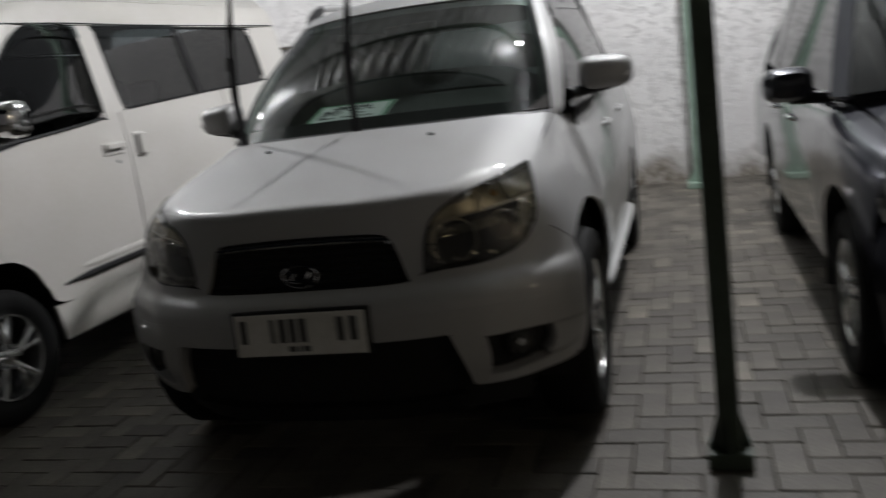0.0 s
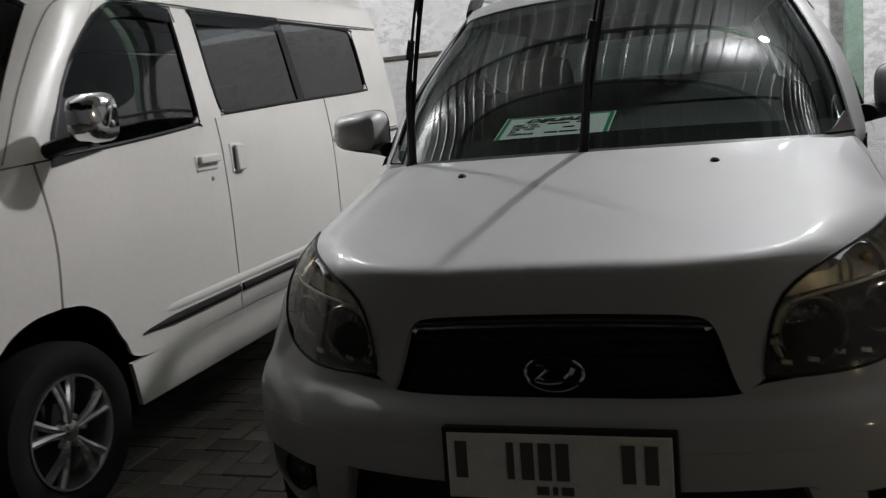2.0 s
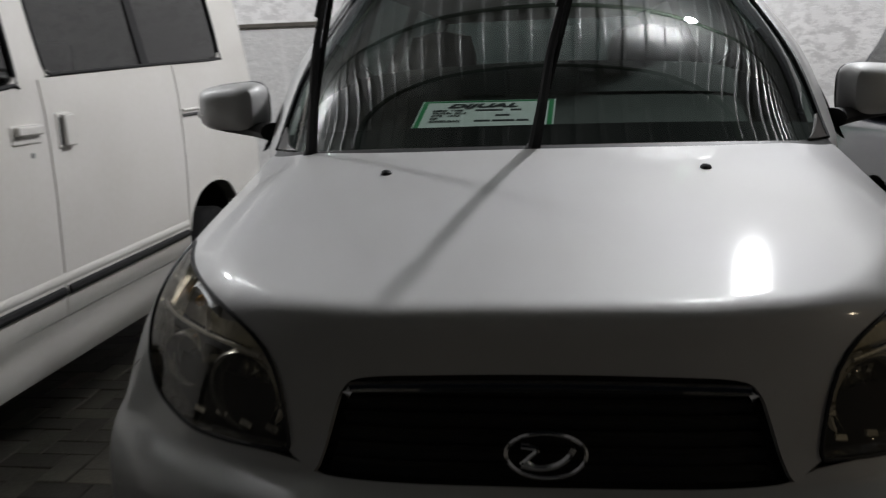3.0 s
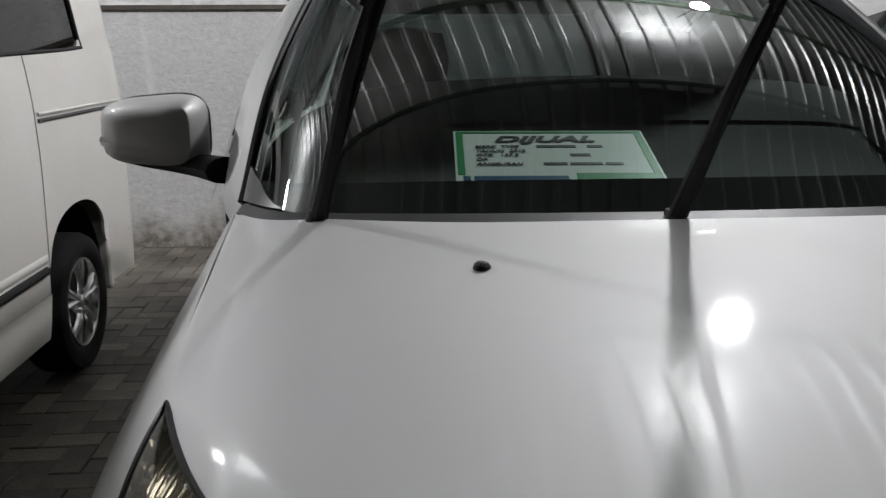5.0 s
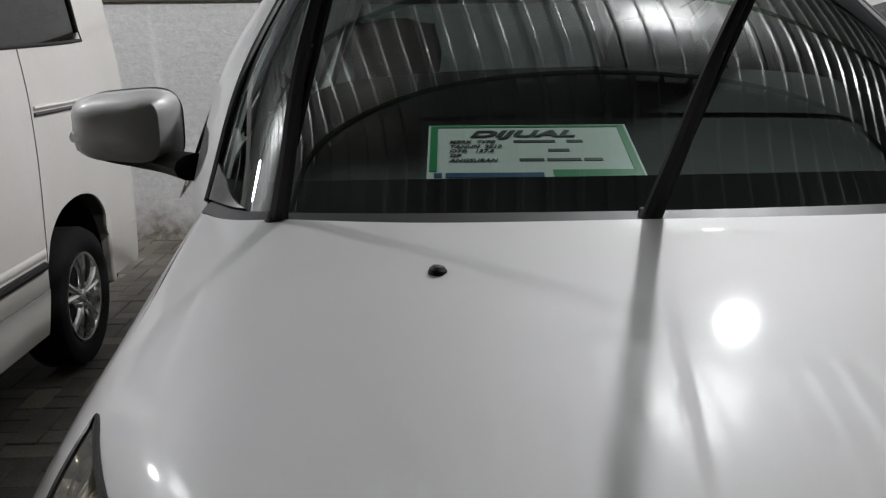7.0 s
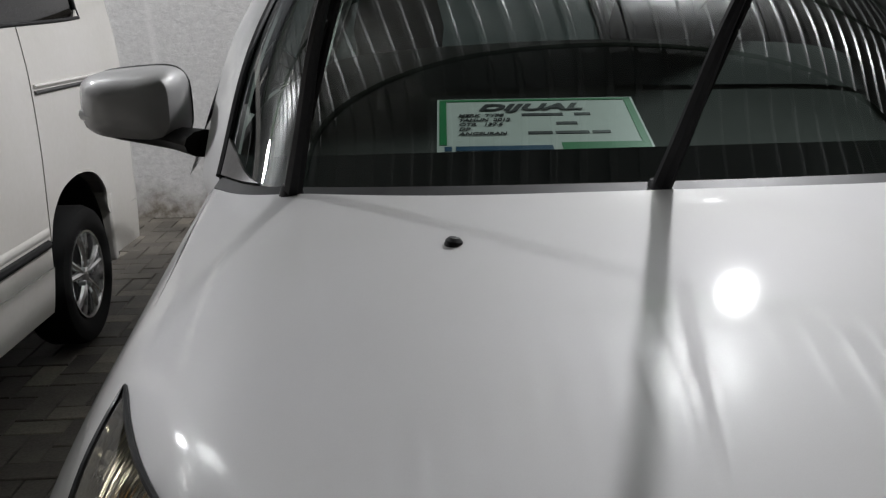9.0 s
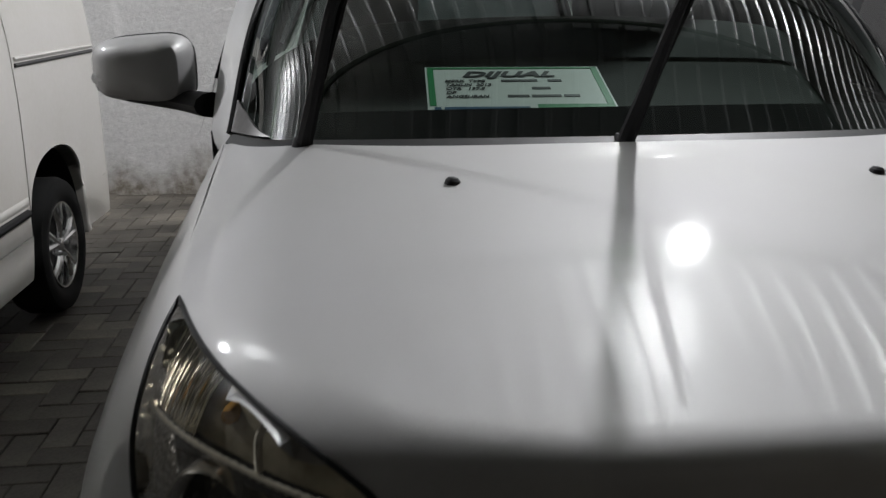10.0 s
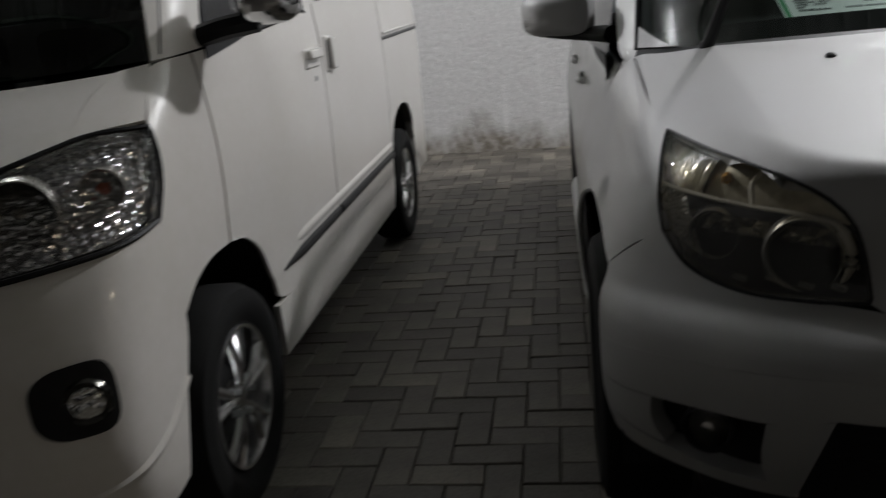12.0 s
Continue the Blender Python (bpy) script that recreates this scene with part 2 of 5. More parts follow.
def lathe_bm(profile, n=48, bm=None, m=None):
    """Turns (radius, height along x) pairs round the x axis."""
    a = np.linspace(0, 2 * math.pi, n, endpoint=False)
    g = np.array([[(h, r * math.cos(t), r * math.sin(t)) for t in a] for r, h in profile])
    if m is not None:
        g = g @ np.array(m.to_3x3()).T + np.array(m.translation)
    return grid_bm(g, bm, True)


def tube_bm(points, radius, n=10, bm=None, flat=1.0, taper=None):
    """A round bar along a smooth line."""
    p = np.array(points, float)
    tg = np.gradient(p, axis=0)
    tg /= np.linalg.norm(tg, axis=1, keepdims=True)
    ref = np.array((0, 0, 1.0)) if abs(tg[0][2]) < 0.9 else np.array((0, 1.0, 0))
    a = np.linspace(0, 2 * math.pi, n, endpoint=False)
    rows = []
    for i in range(len(p)):
        u = np.cross(tg[i], ref)
        u /= np.linalg.norm(u)
        v = np.cross(u, tg[i])
        r = radius * (taper[i] if taper is not None else 1)
        rows.append([p[i] + r * (math.cos(t) * u + flat * math.sin(t) * v) for t in a])
    bm = grid_bm(np.array(rows), bm, True)
    bm.verts.ensure_lookup_table()
    k = len(bm.verts) - n * len(p)
    bm.faces.new([bm.verts[k + i] for i in range(n)][::-1])
    bm.faces.new([bm.verts[len(bm.verts) - n + i] for i in range(n)])
    return bm


class Shell:
    """A car body's outer skin as a function that is negative inside; points are thrown onto it from the body's spine."""

    def __init__(self, f, spine):
        self.f, self.spine = f, spine

    def on(self, g, shrink=0.0):
        g = np.asarray(g, float)
        c = self.spine(g)
        d = g - c
        lo, hi = np.full(g.shape[:-1], 0.3), np.full(g.shape[:-1], 1.8)
        for _ in range(40):
            mid = (lo + hi) / 2
            inside = self.f(c + d * mid[..., None]) < 0
            lo, hi = np.where(inside, mid, lo), np.where(inside, hi, mid)
        length = np.linalg.norm(d, axis=-1)
        return c + d * (lo - shrink / np.maximum(length, 1e-6))[..., None]


def smax(a, b, k):
    h = np.clip(0.5 + 0.5 * (a - b) / k, 0, 1)
    return b + (a - b) * h + k * h * (1 - h)


# ---- setting ----
def wall_y(x):
    return 5.85 - 0.04 * x


def flat_box(name, x0, y0, z0, x1, y1, z1, mat, label, category, rz=0.0):
    ob = part(name, box_bm(x0, y0, z0, x1, y1, z1), mat, smooth=False)
    ob.rotation_euler[2] = rz
    return tagged(ob, label, category, kind="structure")


flat_box("ground", -16, -14, -0.3, 16, 14, -0.012, JOINT, "dark sandy bed under the grey paving blocks", "ground")
back_wall = flat_box("wall_back", -12, 0, -0.01, 14, 0.25, 2.75, PLASTER, "rough whitewashed plaster wall with grey damp stains", "wall", -0.04)
back_wall.location = (0, 5.85, 0)
cladding = flat_box("wall_cladding", -12, 0.05, 2.75, 14, 0.2, 4.6, CLADDING, "dark grey sheet cladding above the plaster wall", "wall", -0.04)
cladding.location = (0, 5.85, 0)
ledge = flat_box("trim", -9, -0.022, 1.685, -0.6, 0, 1.715, JOINT, "thin dark ledge along the plaster wall", "trim", -0.04)
ledge.location = (0, 5.85, 0)
flat_box("wall_side", 9.0, -12, 0, 9.25, 5.3, 4.6, PLASTER_SIDE, "plain plastered side wall in the dark", "wall")
flat_box("wall_front", -12, -12.25, 0, 9.25, -12, 4.6, PLASTER_SIDE, "plain plastered wall behind the parking yard", "wall")
flat_box("wall_far", -12.25, -12, 0, -12, 6.3, 4.6, PLASTER_SIDE, "plain plastered side wall in the dark", "wall")
for k, x in enumerate((-7.4, -5.9, -4.1)):
    strip = flat_box("trim", x - .02, 0.0, 2.76, x + .02, 0.05, 4.3, ZINC, "thin upright batten on the dark cladding", "trim", -0.04)
    strip.location = (0, 5.85, 0)


def canopy():
    # narrow ribs a quarter of a metre apart, with flat pans between
    pitch = 0.25
    cells = np.arange(-48, 36) * pitch
    xs = (cells[:, None] + pitch * np.array((0.0, .18, .36, .44, .56, .64, .82))[None]).ravel()
    prof = 0.034 * np.clip((.14 - np.abs(((xs / pitch) % 1) - .5)) * 13, 0, 1)
    g = np.array([[(x, y, 4.42 + 0.02 * (6.2 - y) + 0.035 - h) for x, h in zip(xs, prof)] for y in (-3.0, -1, 1, 3, 5, 6.3)])
    ob = part("ceiling", sheet_bm(g, 0.02, (0, 2, 8)), ZINC, sharp=20)
    return tagged(ob, "ribbed zinc sheet roof over the parked cars", "roof", kind="structure")


canopy()
for k, (y, z) in enumerate(((3.52, 4.40), (1.5, 4.44), (5.4, 4.37), (-.5, 4.48), (-2.4, 4.51))):
    tagged(part("ceiling_beam", box_bm(-12, y - .035, z - .06, 9, y + .035, z + .06), DKGREEN, bevel=.006), "dark steel purlin under the zinc roof", "beam", kind="structure")


def lamp(place):
    x, y, z = place
    t = thing("ceiling_lamp", "white bulb lamp hanging under the zinc roof, switched on", "lamp", "lamps under the roof", pose(x, y, z))
    m = bpy.data.materials.new("bulb_glow")
    m.use_nodes = True
    b = m.node_tree.nodes["Principled BSDF"]
    b.inputs["Emission Color"].default_value = (1.0, 0.995, 1.0, 1)
    b.inputs["Emission Strength"].default_value = 60
    prof = [(0.001, -0.13), (0.035, -0.125), (0.065, -0.10), (0.075, -0.065), (0.06, -0.03), (0.03, 0.0)]
    bulb = part("bulb", lathe_bm(prof, 24, m=pose(0, 0, 0, 0, -90, 0)), m, t)
    bulb.visible_shadow = False
    part("socket", lathe_bm([(0.03, 0.0), (0.035, 0.01), (0.035, 0.07), (0.012, 0.08), (0.006, 0.09), (0.006, 0.505)], 20, m=pose(0, 0, 0, 0, -90, 0)), BLACK, t)
    li = bpy.data.lights.new("bulb_light", "POINT")
    li.energy, li.color, li.shadow_soft_size = LAMP_WATTS, (0.985, 0.985, 1.02), 0.075
    lo = new("bulb_light", li)
    lo.parent, lo.location = t, (0, 0, -0.075)


for place in LAMP_PLACES:
    lamp(place)


def bulkhead_lamp(x, y, z):
    """A small warm lamp on the side wall of the yard."""
    t = thing("wall_lamp", "small warm bulkhead lamp on the yard's side wall", "lamp", at=pose(x, y, z, 0, 0, 180))
    m = bpy.data.materials.new("warm_glow")
    m.use_nodes = True
    e = m.node_tree.nodes["Principled BSDF"]
    e.inputs["Emission Color"].default_value = (1.0, 0.78, 0.5, 1)
    e.inputs["Emission Strength"].default_value = 25
    part("back_plate", lathe_bm([(.001, .0), (.11, .0), (.12, .01), (.12, .03), (.10, .04)], 28), BLACK, t)
    dome = part("glass_dome", lathe_bm([(.10, .035), (.095, .07), (.07, .105), (.035, .12), (.001, .125)], 28), m, t)
    dome.visible_shadow = False
    li = bpy.data.lights.new("warm_light", "POINT")
    li.energy, li.color, li.shadow_soft_size = 55, (1.0, 0.84, 0.62), 0.1
    lo = new("warm_light", li)
    lo.parent, lo.location = t, (.09, 0, 0)


bulkhead_lamp(8.99, -3.2, 2.3)

# ---- silver car ----
nose_depth = natural([0, .2, .4, .55, .66, .75, .81, .845, .868, .89], [0, .004, .035, .09, .165, .24, .315, .42, .62, 1.1], .012)
nose_rise = natural([.15, .25, .35, .45, .55, .62, .655, .69, .75, .85, .92, 1.0, 1.12], [.17, .09, .045, .012, .005, .012, .03, .07, .085, .090, .093, .14, .24])
nose_width = natural([.15, .3, .45, .6, .7, .8, .9, 1.0, 1.15], [.93, .97, 1, 1, .985, .945, .895, .84, .76], .03)
hood_height = natural([-.2, 0, .1, .16, .25, .45, .64, .79, 1.0, 1.3, 5], [.893, .925, .946, .962, .988, 1.045, 1.09, 1.118, 1.15, 1.17, 1.17], .05)
side_width = natural([.15, .35, .5, .7, .85, 1.0, 1.12, 1.25], [.78, .835, .855, .858, .838, .805, .775, .74])


def silver_skin(p):
    x, y, z = np.abs(p[..., 0]), p[..., 1], p[..., 2]
    k = x / nose_width(z)
    front = nose_rise(z) + nose_depth(np.minimum(k, .92)) - y
    slope = (nose_depth(np.minimum(k, .92) + .002) - nose_depth(np.minimum(k, .92))) / .002
    front = front / np.sqrt(1 + slope ** 2)
    top = z - (hood_height(y) - .02 * (x / .5) ** 2 - .05 * (np.maximum(0, x - .5) / .18) ** 2 * (1 - .8 * np.clip((y - .68) / .42, 0, 1) ** 2))
    side = x - side_width(z) + .018 * np.clip((y - 1.05) / .5, 0, 1) - .012 * np.exp(-((y - .735) / .42) ** 2 - ((z - .62) / .25) ** 2)
    return smax(smax(front, side, .04), top, .02 + .05 * np.clip((x - .42) / .25, 0, 1))


def silver_spine(g):
    c = np.zeros_like(g)
    c[..., 1] = np.maximum(g[..., 1], .85)
    c[..., 2] = .66
    return c


silver_shell = Shell(silver_skin, silver_spine)
LAMP_TOP = [(.676, .50, .973), (.625, .35, .957), (.57, .265, .940), (.51, .205, .918), (.455, .16, .885), (.422, .14, .845), (.406, .127, .79), (.397, .115, .718)]
LAMP_OUT = [(.676, .50, .973), (.705, .40, .91), (.712, .35, .845), (.706, .33, .805)]
LAMP_LOW = [(.706, .33, .805), (.672, .275, .75), (.60, .21, .722), (.50, .15, .716), (.397, .115, .718)]
SILVER_INSIDE = (0, 1.4, .6)


def silver_car():
    car = thing("silver_car", "silver compact SUV with raised wipers parked nose out", "car")
    sh = silver_shell
    I = SILVER_INSIDE

    def both(name, g, mat, label="", depth=.014):
        made = []
        for s in (1, -1):
            q = g * np.array((s, 1, 1))
            made.append(part(name, sheet_bm(q, depth, I), mat, car, label))
        return made

    # near-black hull added under the panels: the seams' shade is in its colour
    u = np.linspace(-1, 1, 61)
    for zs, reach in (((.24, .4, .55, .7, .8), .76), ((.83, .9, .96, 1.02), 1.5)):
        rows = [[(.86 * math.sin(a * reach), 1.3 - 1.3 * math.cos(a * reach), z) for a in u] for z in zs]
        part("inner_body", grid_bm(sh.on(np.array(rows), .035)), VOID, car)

    # hood with the cut-out above the grille
    low = [(.397, .115, .718), (.375, .1, .702), (.352, .1, .692), (.340, .1, .72), (.325, .1, .775), (.306, .1, .822), (.27, .1, .842), (.15, .1, .848), (0, .1, .85)]
    low = low + flip(low[:-1])[::-1]
    rear = [(.70, 1.06, 1.085), (.625, .935, 1.095), (.52, .857, 1.105), (.3, .79, 1.112), (0, .769, 1.114)]
    rear = rear + flip(rear[:-1])[::-1]
    side = LAMP_TOP[::-1] + [(.695, .66, 1.00), (.706, .85, 1.05), (.70, 1.06, 1.085)]
    g = sh.on(coons(low, rear, side, flip(side), 161, 90))
    hood = part("hood", sheet_bm(g, .016, I), SILVER, car)
    for s in (1, -1):
        q = sh.on(np.array([(s * .32, .64, 1.085)]))[0]
        nz = part("washer_nozzle", lathe_bm([(.001, .008), (.007, .007), (.011, .003), (.012, -.004)], 16, m=Matrix.Translation(q) @ pose(0, 0, 0, 0, -80, 0)), BLACK, hood)

    # fenders
    top = LAMP_TOP[:1] + [(.695, .66, 1.00), (.706, .85, 1.04), (.712, 1.06, 1.085), (.745, 1.19, 1.09)]
    arch = [(.82, .43, .715), (.85, .52, .765), (.86, .62, .79), (.86, .735, .80), (.86, .86, .785), (.86, .99, .73), (.86, 1.09, .62), (.855, 1.15, .45), (.84, 1.16, .30)]
    front = [(.82, .43, .715), (.76, .375, .77)] + LAMP_OUT[::-1]
    back = [(.84, 1.16, .30), (.855, 1.2, .6), (.81, 1.22, .9), (.745, 1.19, 1.09)]
    both("fender", sh.on(coons(arch, top, front, back, 50, 40)), SILVER)
    for s in (1, -1):
        line = np.array([(s * (p[0] - .006), p[1], p[2] - .004) for p in sh.on(smooth_line(arch, 40))])
        part("arch_trim", tube_bm(line, .008, 6), SILVER, car)
        # wheel well, coloured near-black for the shade inside it
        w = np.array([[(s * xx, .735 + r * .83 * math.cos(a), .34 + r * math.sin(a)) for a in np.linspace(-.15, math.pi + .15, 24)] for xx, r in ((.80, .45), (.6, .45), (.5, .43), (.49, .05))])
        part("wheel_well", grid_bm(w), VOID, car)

    # bumper: band under the lamps, band round the plate, corners with fog lamps, chin
    top = [(0, .06, .688), (.2, .06, .688), (.34, .09, .690), (.39, .11, .706)] + LAMP_LOW[::-1][1:] + [(.76, .375, .765), (.82, .43, .712)]
    mid = [(0, 0, .60), (.2, 0, .60), (.34, .02, .60), (.5, .08, .60), (.60, .15, .595), (.70, .22, .59), (.80, .32, .58), (.845, .40, .565)]
    full_top = flip(top[1:])[::-1] + top
    full_mid = flip(mid[1:])[::-1] + mid
    g = sh.on(coons(full_mid, full_top, [full_mid[0], full_top[0]], [full_mid[-1], full_top[-1]], 150, 26))
    bumper = part("front_bumper", sheet_bm(g, .02, I), SILVER, car)
    mid2 = [(0, 0, .5995), (.2, 0, .5995), (.34, .02, .5995), (.5, .08, .5995), (.60, .15, .5945), (.70, .22, .5895), (.80, .32, .5795), (.845, .40, .5645)]
    low2 = [(0, 0, .527), (.2, 0, .527), (.40, .03, .527), (.465, .05, .527), (.5, .07, .515), (.56, .11, .505), (.66, .18, .50), (.745, .25, .495), (.80, .32, .49), (.85, .40, .48)]
    fm, fl = flip(mid2[1:])[::-1] + mid2, flip(low2[1:])[::-1] + low2
    g = sh.on(coons(fl, fm, [fl[0], fm[0]], [fl[-1], fm[-1]], 150, 16))
    part("bumper_band", sheet_bm(g, .03, I), SILVER, bumper)
    for s in (1, -1):
        def P(pts):
            return [(s * x, y, z) for x, y, z in pts]
        # upright between intake and fog recess, outer cheek, lower lip
        g = sh.on(coons(P([(.53, .08, .335), (.575, .10, .325)]), P([(.465, .05, .525), (.56, .11, .503)]), P([(.53, .08, .335), (.465, .05, .525)]), P([(.575, .10, .325), (.575, .11, .42), (.56, .11, .503)]), 10, 16))
        part("bumper_upright", sheet_bm(g, .04, I), SILVER, bumper)
        g = sh.on(coons(P([(.53, .08, .325), (.65, .18, .32), (.75, .27, .33), (.83, .40, .35)]), P([(.575, .1, .355), (.65, .17, .355), (.72, .24, .375), (.84, .40, .42)]), P([(.53, .08, .325), (.575, .1, .355)]), P([(.83, .40, .35), (.84, .40, .42)]), 30, 10))
        part("bumper_lip", sheet_bm(g, .04, I), SILVER, bumper)
        g = sh.on(coons(P([(.735, .24, .385), (.84, .40, .42)]), P([(.745, .25, .493), (.85, .40, .478)]), P([(.735, .24, .385), (.752, .25, .44), (.745, .25, .493)]), P([(.84, .40, .42), (.85, .40, .478)]), 10, 10))
        part("bumper_cheek", sheet_bm(g, .04, I), SILVER, bumper)
        g = sh.on(coons(P([(.56, .1, .345), (.76, .27, .37)]), P([(.55, .1, .515), (.76, .27, .505)]), P([(.56, .1, .345), (.55, .1, .515)]), P([(.76, .27, .37), (.76, .27, .505)]), 10, 10), .05)
        # near-black stands in for the shade of a deeper recess
        part("fog_recess", sheet_bm(g, .01, I), VOID, bumper)
        fog = part("fog_lamp", lathe_bm([(.048, -.02), (.05, .012), (.044, .014), (.04, .004)], 28, m=pose(s * .648, .195, .452, 0, 0, -90 + s * 25)), BLACK, car)
        part("reflector", lathe_bm([(.001, -.02), (.02, -.016), (.036, -.004), (.041, .006)], 28, m=pose(s * .648, .195, .452, 0, 0, -90 + s * 25)), BOWL, fog)
        part("bulb_shield", lathe_bm([(.001, .008), (.012, .006), (.016, -.004), (.016, -.018)], 18, m=pose(s * .648, .195, .452, 0, 0, -90 + s * 25)), CHROME, fog)
        part("lens", lathe_bm([(.001, .013), (.02, .012), (.035, .009), (.043, .006)], 28, m=pose(s * .648, .195, .452, 0, 0, -90 + s * 25)), VAN_LENS, fog)
    # intake mesh and chin
    g = sh.on(coons([(-.55, .08, .26), (0, .05, .26), (.55, .08, .26)], [(-.49, .08, .54), (0, .05, .54), (.49, .08, .54)], [(-.55, .08, .26), (-.49, .08, .54)], [(.55, .08, .26), (.49, .08, .54)], 40, 8), .07)
    intake = part("lower_intake", sheet_bm(g, .01, I), BLACK, bumper)
    for z in (.33, .38, .43, .48):
        part("intake_bar", tube_bm(sh.on(smooth_line([(-.46, .08, z), (0, .04, z), (.46, .08, z)], 30), .05), .008, 6), BLACK, intake)
    g = sh.on(coons([(-.5, .09, .21), (0, .07, .21), (.5, .09, .21)], [(-.5, .09, .29), (0, .07, .29), (.5, .09, .29)], [(-.5, .09, .21), (-.5, .09, .29)], [(.5, .09, .21), (.5, .09, .29)], 40, 8), .01)
    part("chin_spoiler", sheet_bm(g, .03, I), BLACK, bumper)

    # grille with a chrome bar and an oval badge
    gl = [(-.345, .1, .685), (0, .1, .685), (.345, .1, .685)]
    gt = [(-.30, .1, .845), (0, .1, .85), (.30, .1, .845)]
    g = sh.on(coons(gl, gt, [gl[0], gt[0]], [gl[-1], gt[-1]], 60, 20), .03)
    grille = part("grille", sheet_bm(g, .01, I), BLACK, car)
    for z in (.705, .73, .755, .78, .805):
        w = .335 - (z - .69) * .2
        part("grille_slat", tube_bm(sh.on(smooth_line([(-w, .1, z), (0, .1, z), (w, .1, z)], 30), .022), .006, 6), VOID, grille)
    bar = sh.on(smooth_line([(-.292, .1, .815), (-.28, .1, .826), (0, .1, .832), (.28, .1, .826), (.292, .1, .815)], 50), .006)
    part("chrome_bar", tube_bm(bar, .0085, 8), CHROME, grille)
    badge = part("badge", tube_bm(np.array([(.058 * math.cos(a), .077 + .004 * math.cos(a) ** 2, .735 + .035 * math.sin(a)) for a in np.linspace(0, 2 * math.pi, 49)]), .0045, 8), CHROME, grille, "oval chrome badge")
    bmk = bmesh.new()
    tube_bm(smooth_line([(-.036, .074, .722), (-.01, .074, .718), (.014, .074, .722), (.032, .074, .735), (.040, .074, .749)], 24), .0065, 8, bmk)
    tube_bm(smooth_line([(-.036, .074, .750), (-.012, .074, .746), (-.022, .074, .735), (-.036, .074, .722)], 16), .0045, 8, bmk)
    part("badge_mark", bmk, CHROME, badge)

    # number plate in its black holder, with plain bars for the characters
    tilt = pose(.008, -.004, .575, -4, 0, .5)
    bm = box_bm(-.228, .0, -.074, .228, .022, .074, m=tilt)
    holder = part("plate_holder", bm, BLACK, car, bevel=.004)
    plate = part("number_plate", box_bm(-.217, -.004, -.0675, .217, .0, .0645, m=tilt), PLATE_WHITE, holder, "white number plate with dark bars", bevel=.003)
    bars = [(-.200, .024, .0), (-.096, .014, .0), (-.068, .025, .0), (-.034, .025, .0), (.0, .025, .0), (.124, .025, .0), (.166, .025, .0)]
    for x, w, _ in bars:
        part("character_bar", box_bm(x, -.0055, -.026, x + w, -.003, .048, m=tilt), CHAR_DARK, plate, smooth=False)
    for x, w in ((-.04, .024), (-.009, .01), (.008, .024)):
        part("date_bar", box_bm(x, -.0055, -.055, x + w, -.003, -.038, m=tilt), CHAR_DARK, plate, smooth=False)

    # headlamps
    for s in (1, -1):
        def P(pts):
            return [(s * x, y, z) for x, y, z in pts]
        edge_in = P([LAMP_LOW[-1], (LAMP_LOW[-1][0] + .002, .107, .728)])
        g0 = coons(P(LAMP_LOW), P(LAMP_TOP), P(LAMP_OUT)[::-1], edge_in, 60, 40)
        lens_g = sh.on(g0, -.002)
        hl = thing_part("headlamp", sheet_bm(sh.on(g0, .055), .01, I), LAMP_DARK, car, "clear headlamp with yellowed lens")
        lens = part("lens", sheet_bm(lens_g, .012, I), LENS, hl, "slightly yellowed clear lens")
        lens.visible_shadow = False
        # side walls of the housing
        ring_o = np.vstack([lens_g[0], lens_g[1:, -1], lens_g[-1, ::-1], lens_g[::-1, 0]])
        deep = sh.on(g0, .055)
        ring_i = np.vstack([deep[0], deep[1:, -1], deep[-1, ::-1], deep[::-1, 0]])
        part("housing", grid_bm(np.array([ring_o * .999 + ring_i * .001, ring_i])), LAMP_DARK, hl)
        part("gasket", tube_bm(ring_o[::3], .0035, 6), BLACK, hl)
        yaw = s * 22
        for bx, by, bz, r, bowl in ((.617, .293, .806, .047, 1.1), (.482, .198, .786, .066, .8)):
            m = pose(s * bx, by, bz, 0, 0, -90 + yaw * bowl)
            ringp = part("projector_ring", lathe_bm([(r * .86, -.012), (r * .92, .012), (r * 1.0, .017), (r * 1.06, .008), (r * 1.08, -.04)], 36, m=m), RING, hl)
            part("bowl", lathe_bm([(.012, -.06), (r * .4, -.055), (r * .65, -.035), (r * .8, -.008)], 36, m=m), BOWL, ringp)
            part("bulb_cap", lathe_bm([(.001, .0), (.010, -.002), (.013, -.012), (.013, -.045)], 20, m=m), BLACK, ringp)
            if r > .05:
                # bright crescent on the outer side of the large bowl
                arc = [(.012, s * -r * 1.17 * math.cos(a), r * 1.17 * math.sin(a)) for a in np.linspace(-1.0, 1.25, 20)]
                part("crescent", tube_bm(np.array([tuple(m @ Vector(p)) for p in arc]), .009, 8, taper=np.sin(np.linspace(.25, math.pi - .25, 20))), DIVIDER, ringp)
        # ribbed divider that sweeps over the bowls, and the reflector above it
        div = [(.708, .42, .885), (.653, .334, .876), (.57, .25, .866), (.50, .20, .86), (.445, .17, .85)]
        part("divider", tube_bm(sh.on(smooth_line(P(div), 120), .014), .0026, 6, flat=1.5, taper=1 + .15 * np.sin(np.linspace(0, 190, 120))), DIVIDER, hl)
        post_pts = P([(.555, .25, .868), (.55, .265, .90), (.545, .25, .925)])
        part("divider_post", tube_bm(sh.on(smooth_line(post_pts, 8), .016), .0045, 6), DIVIDER, hl)
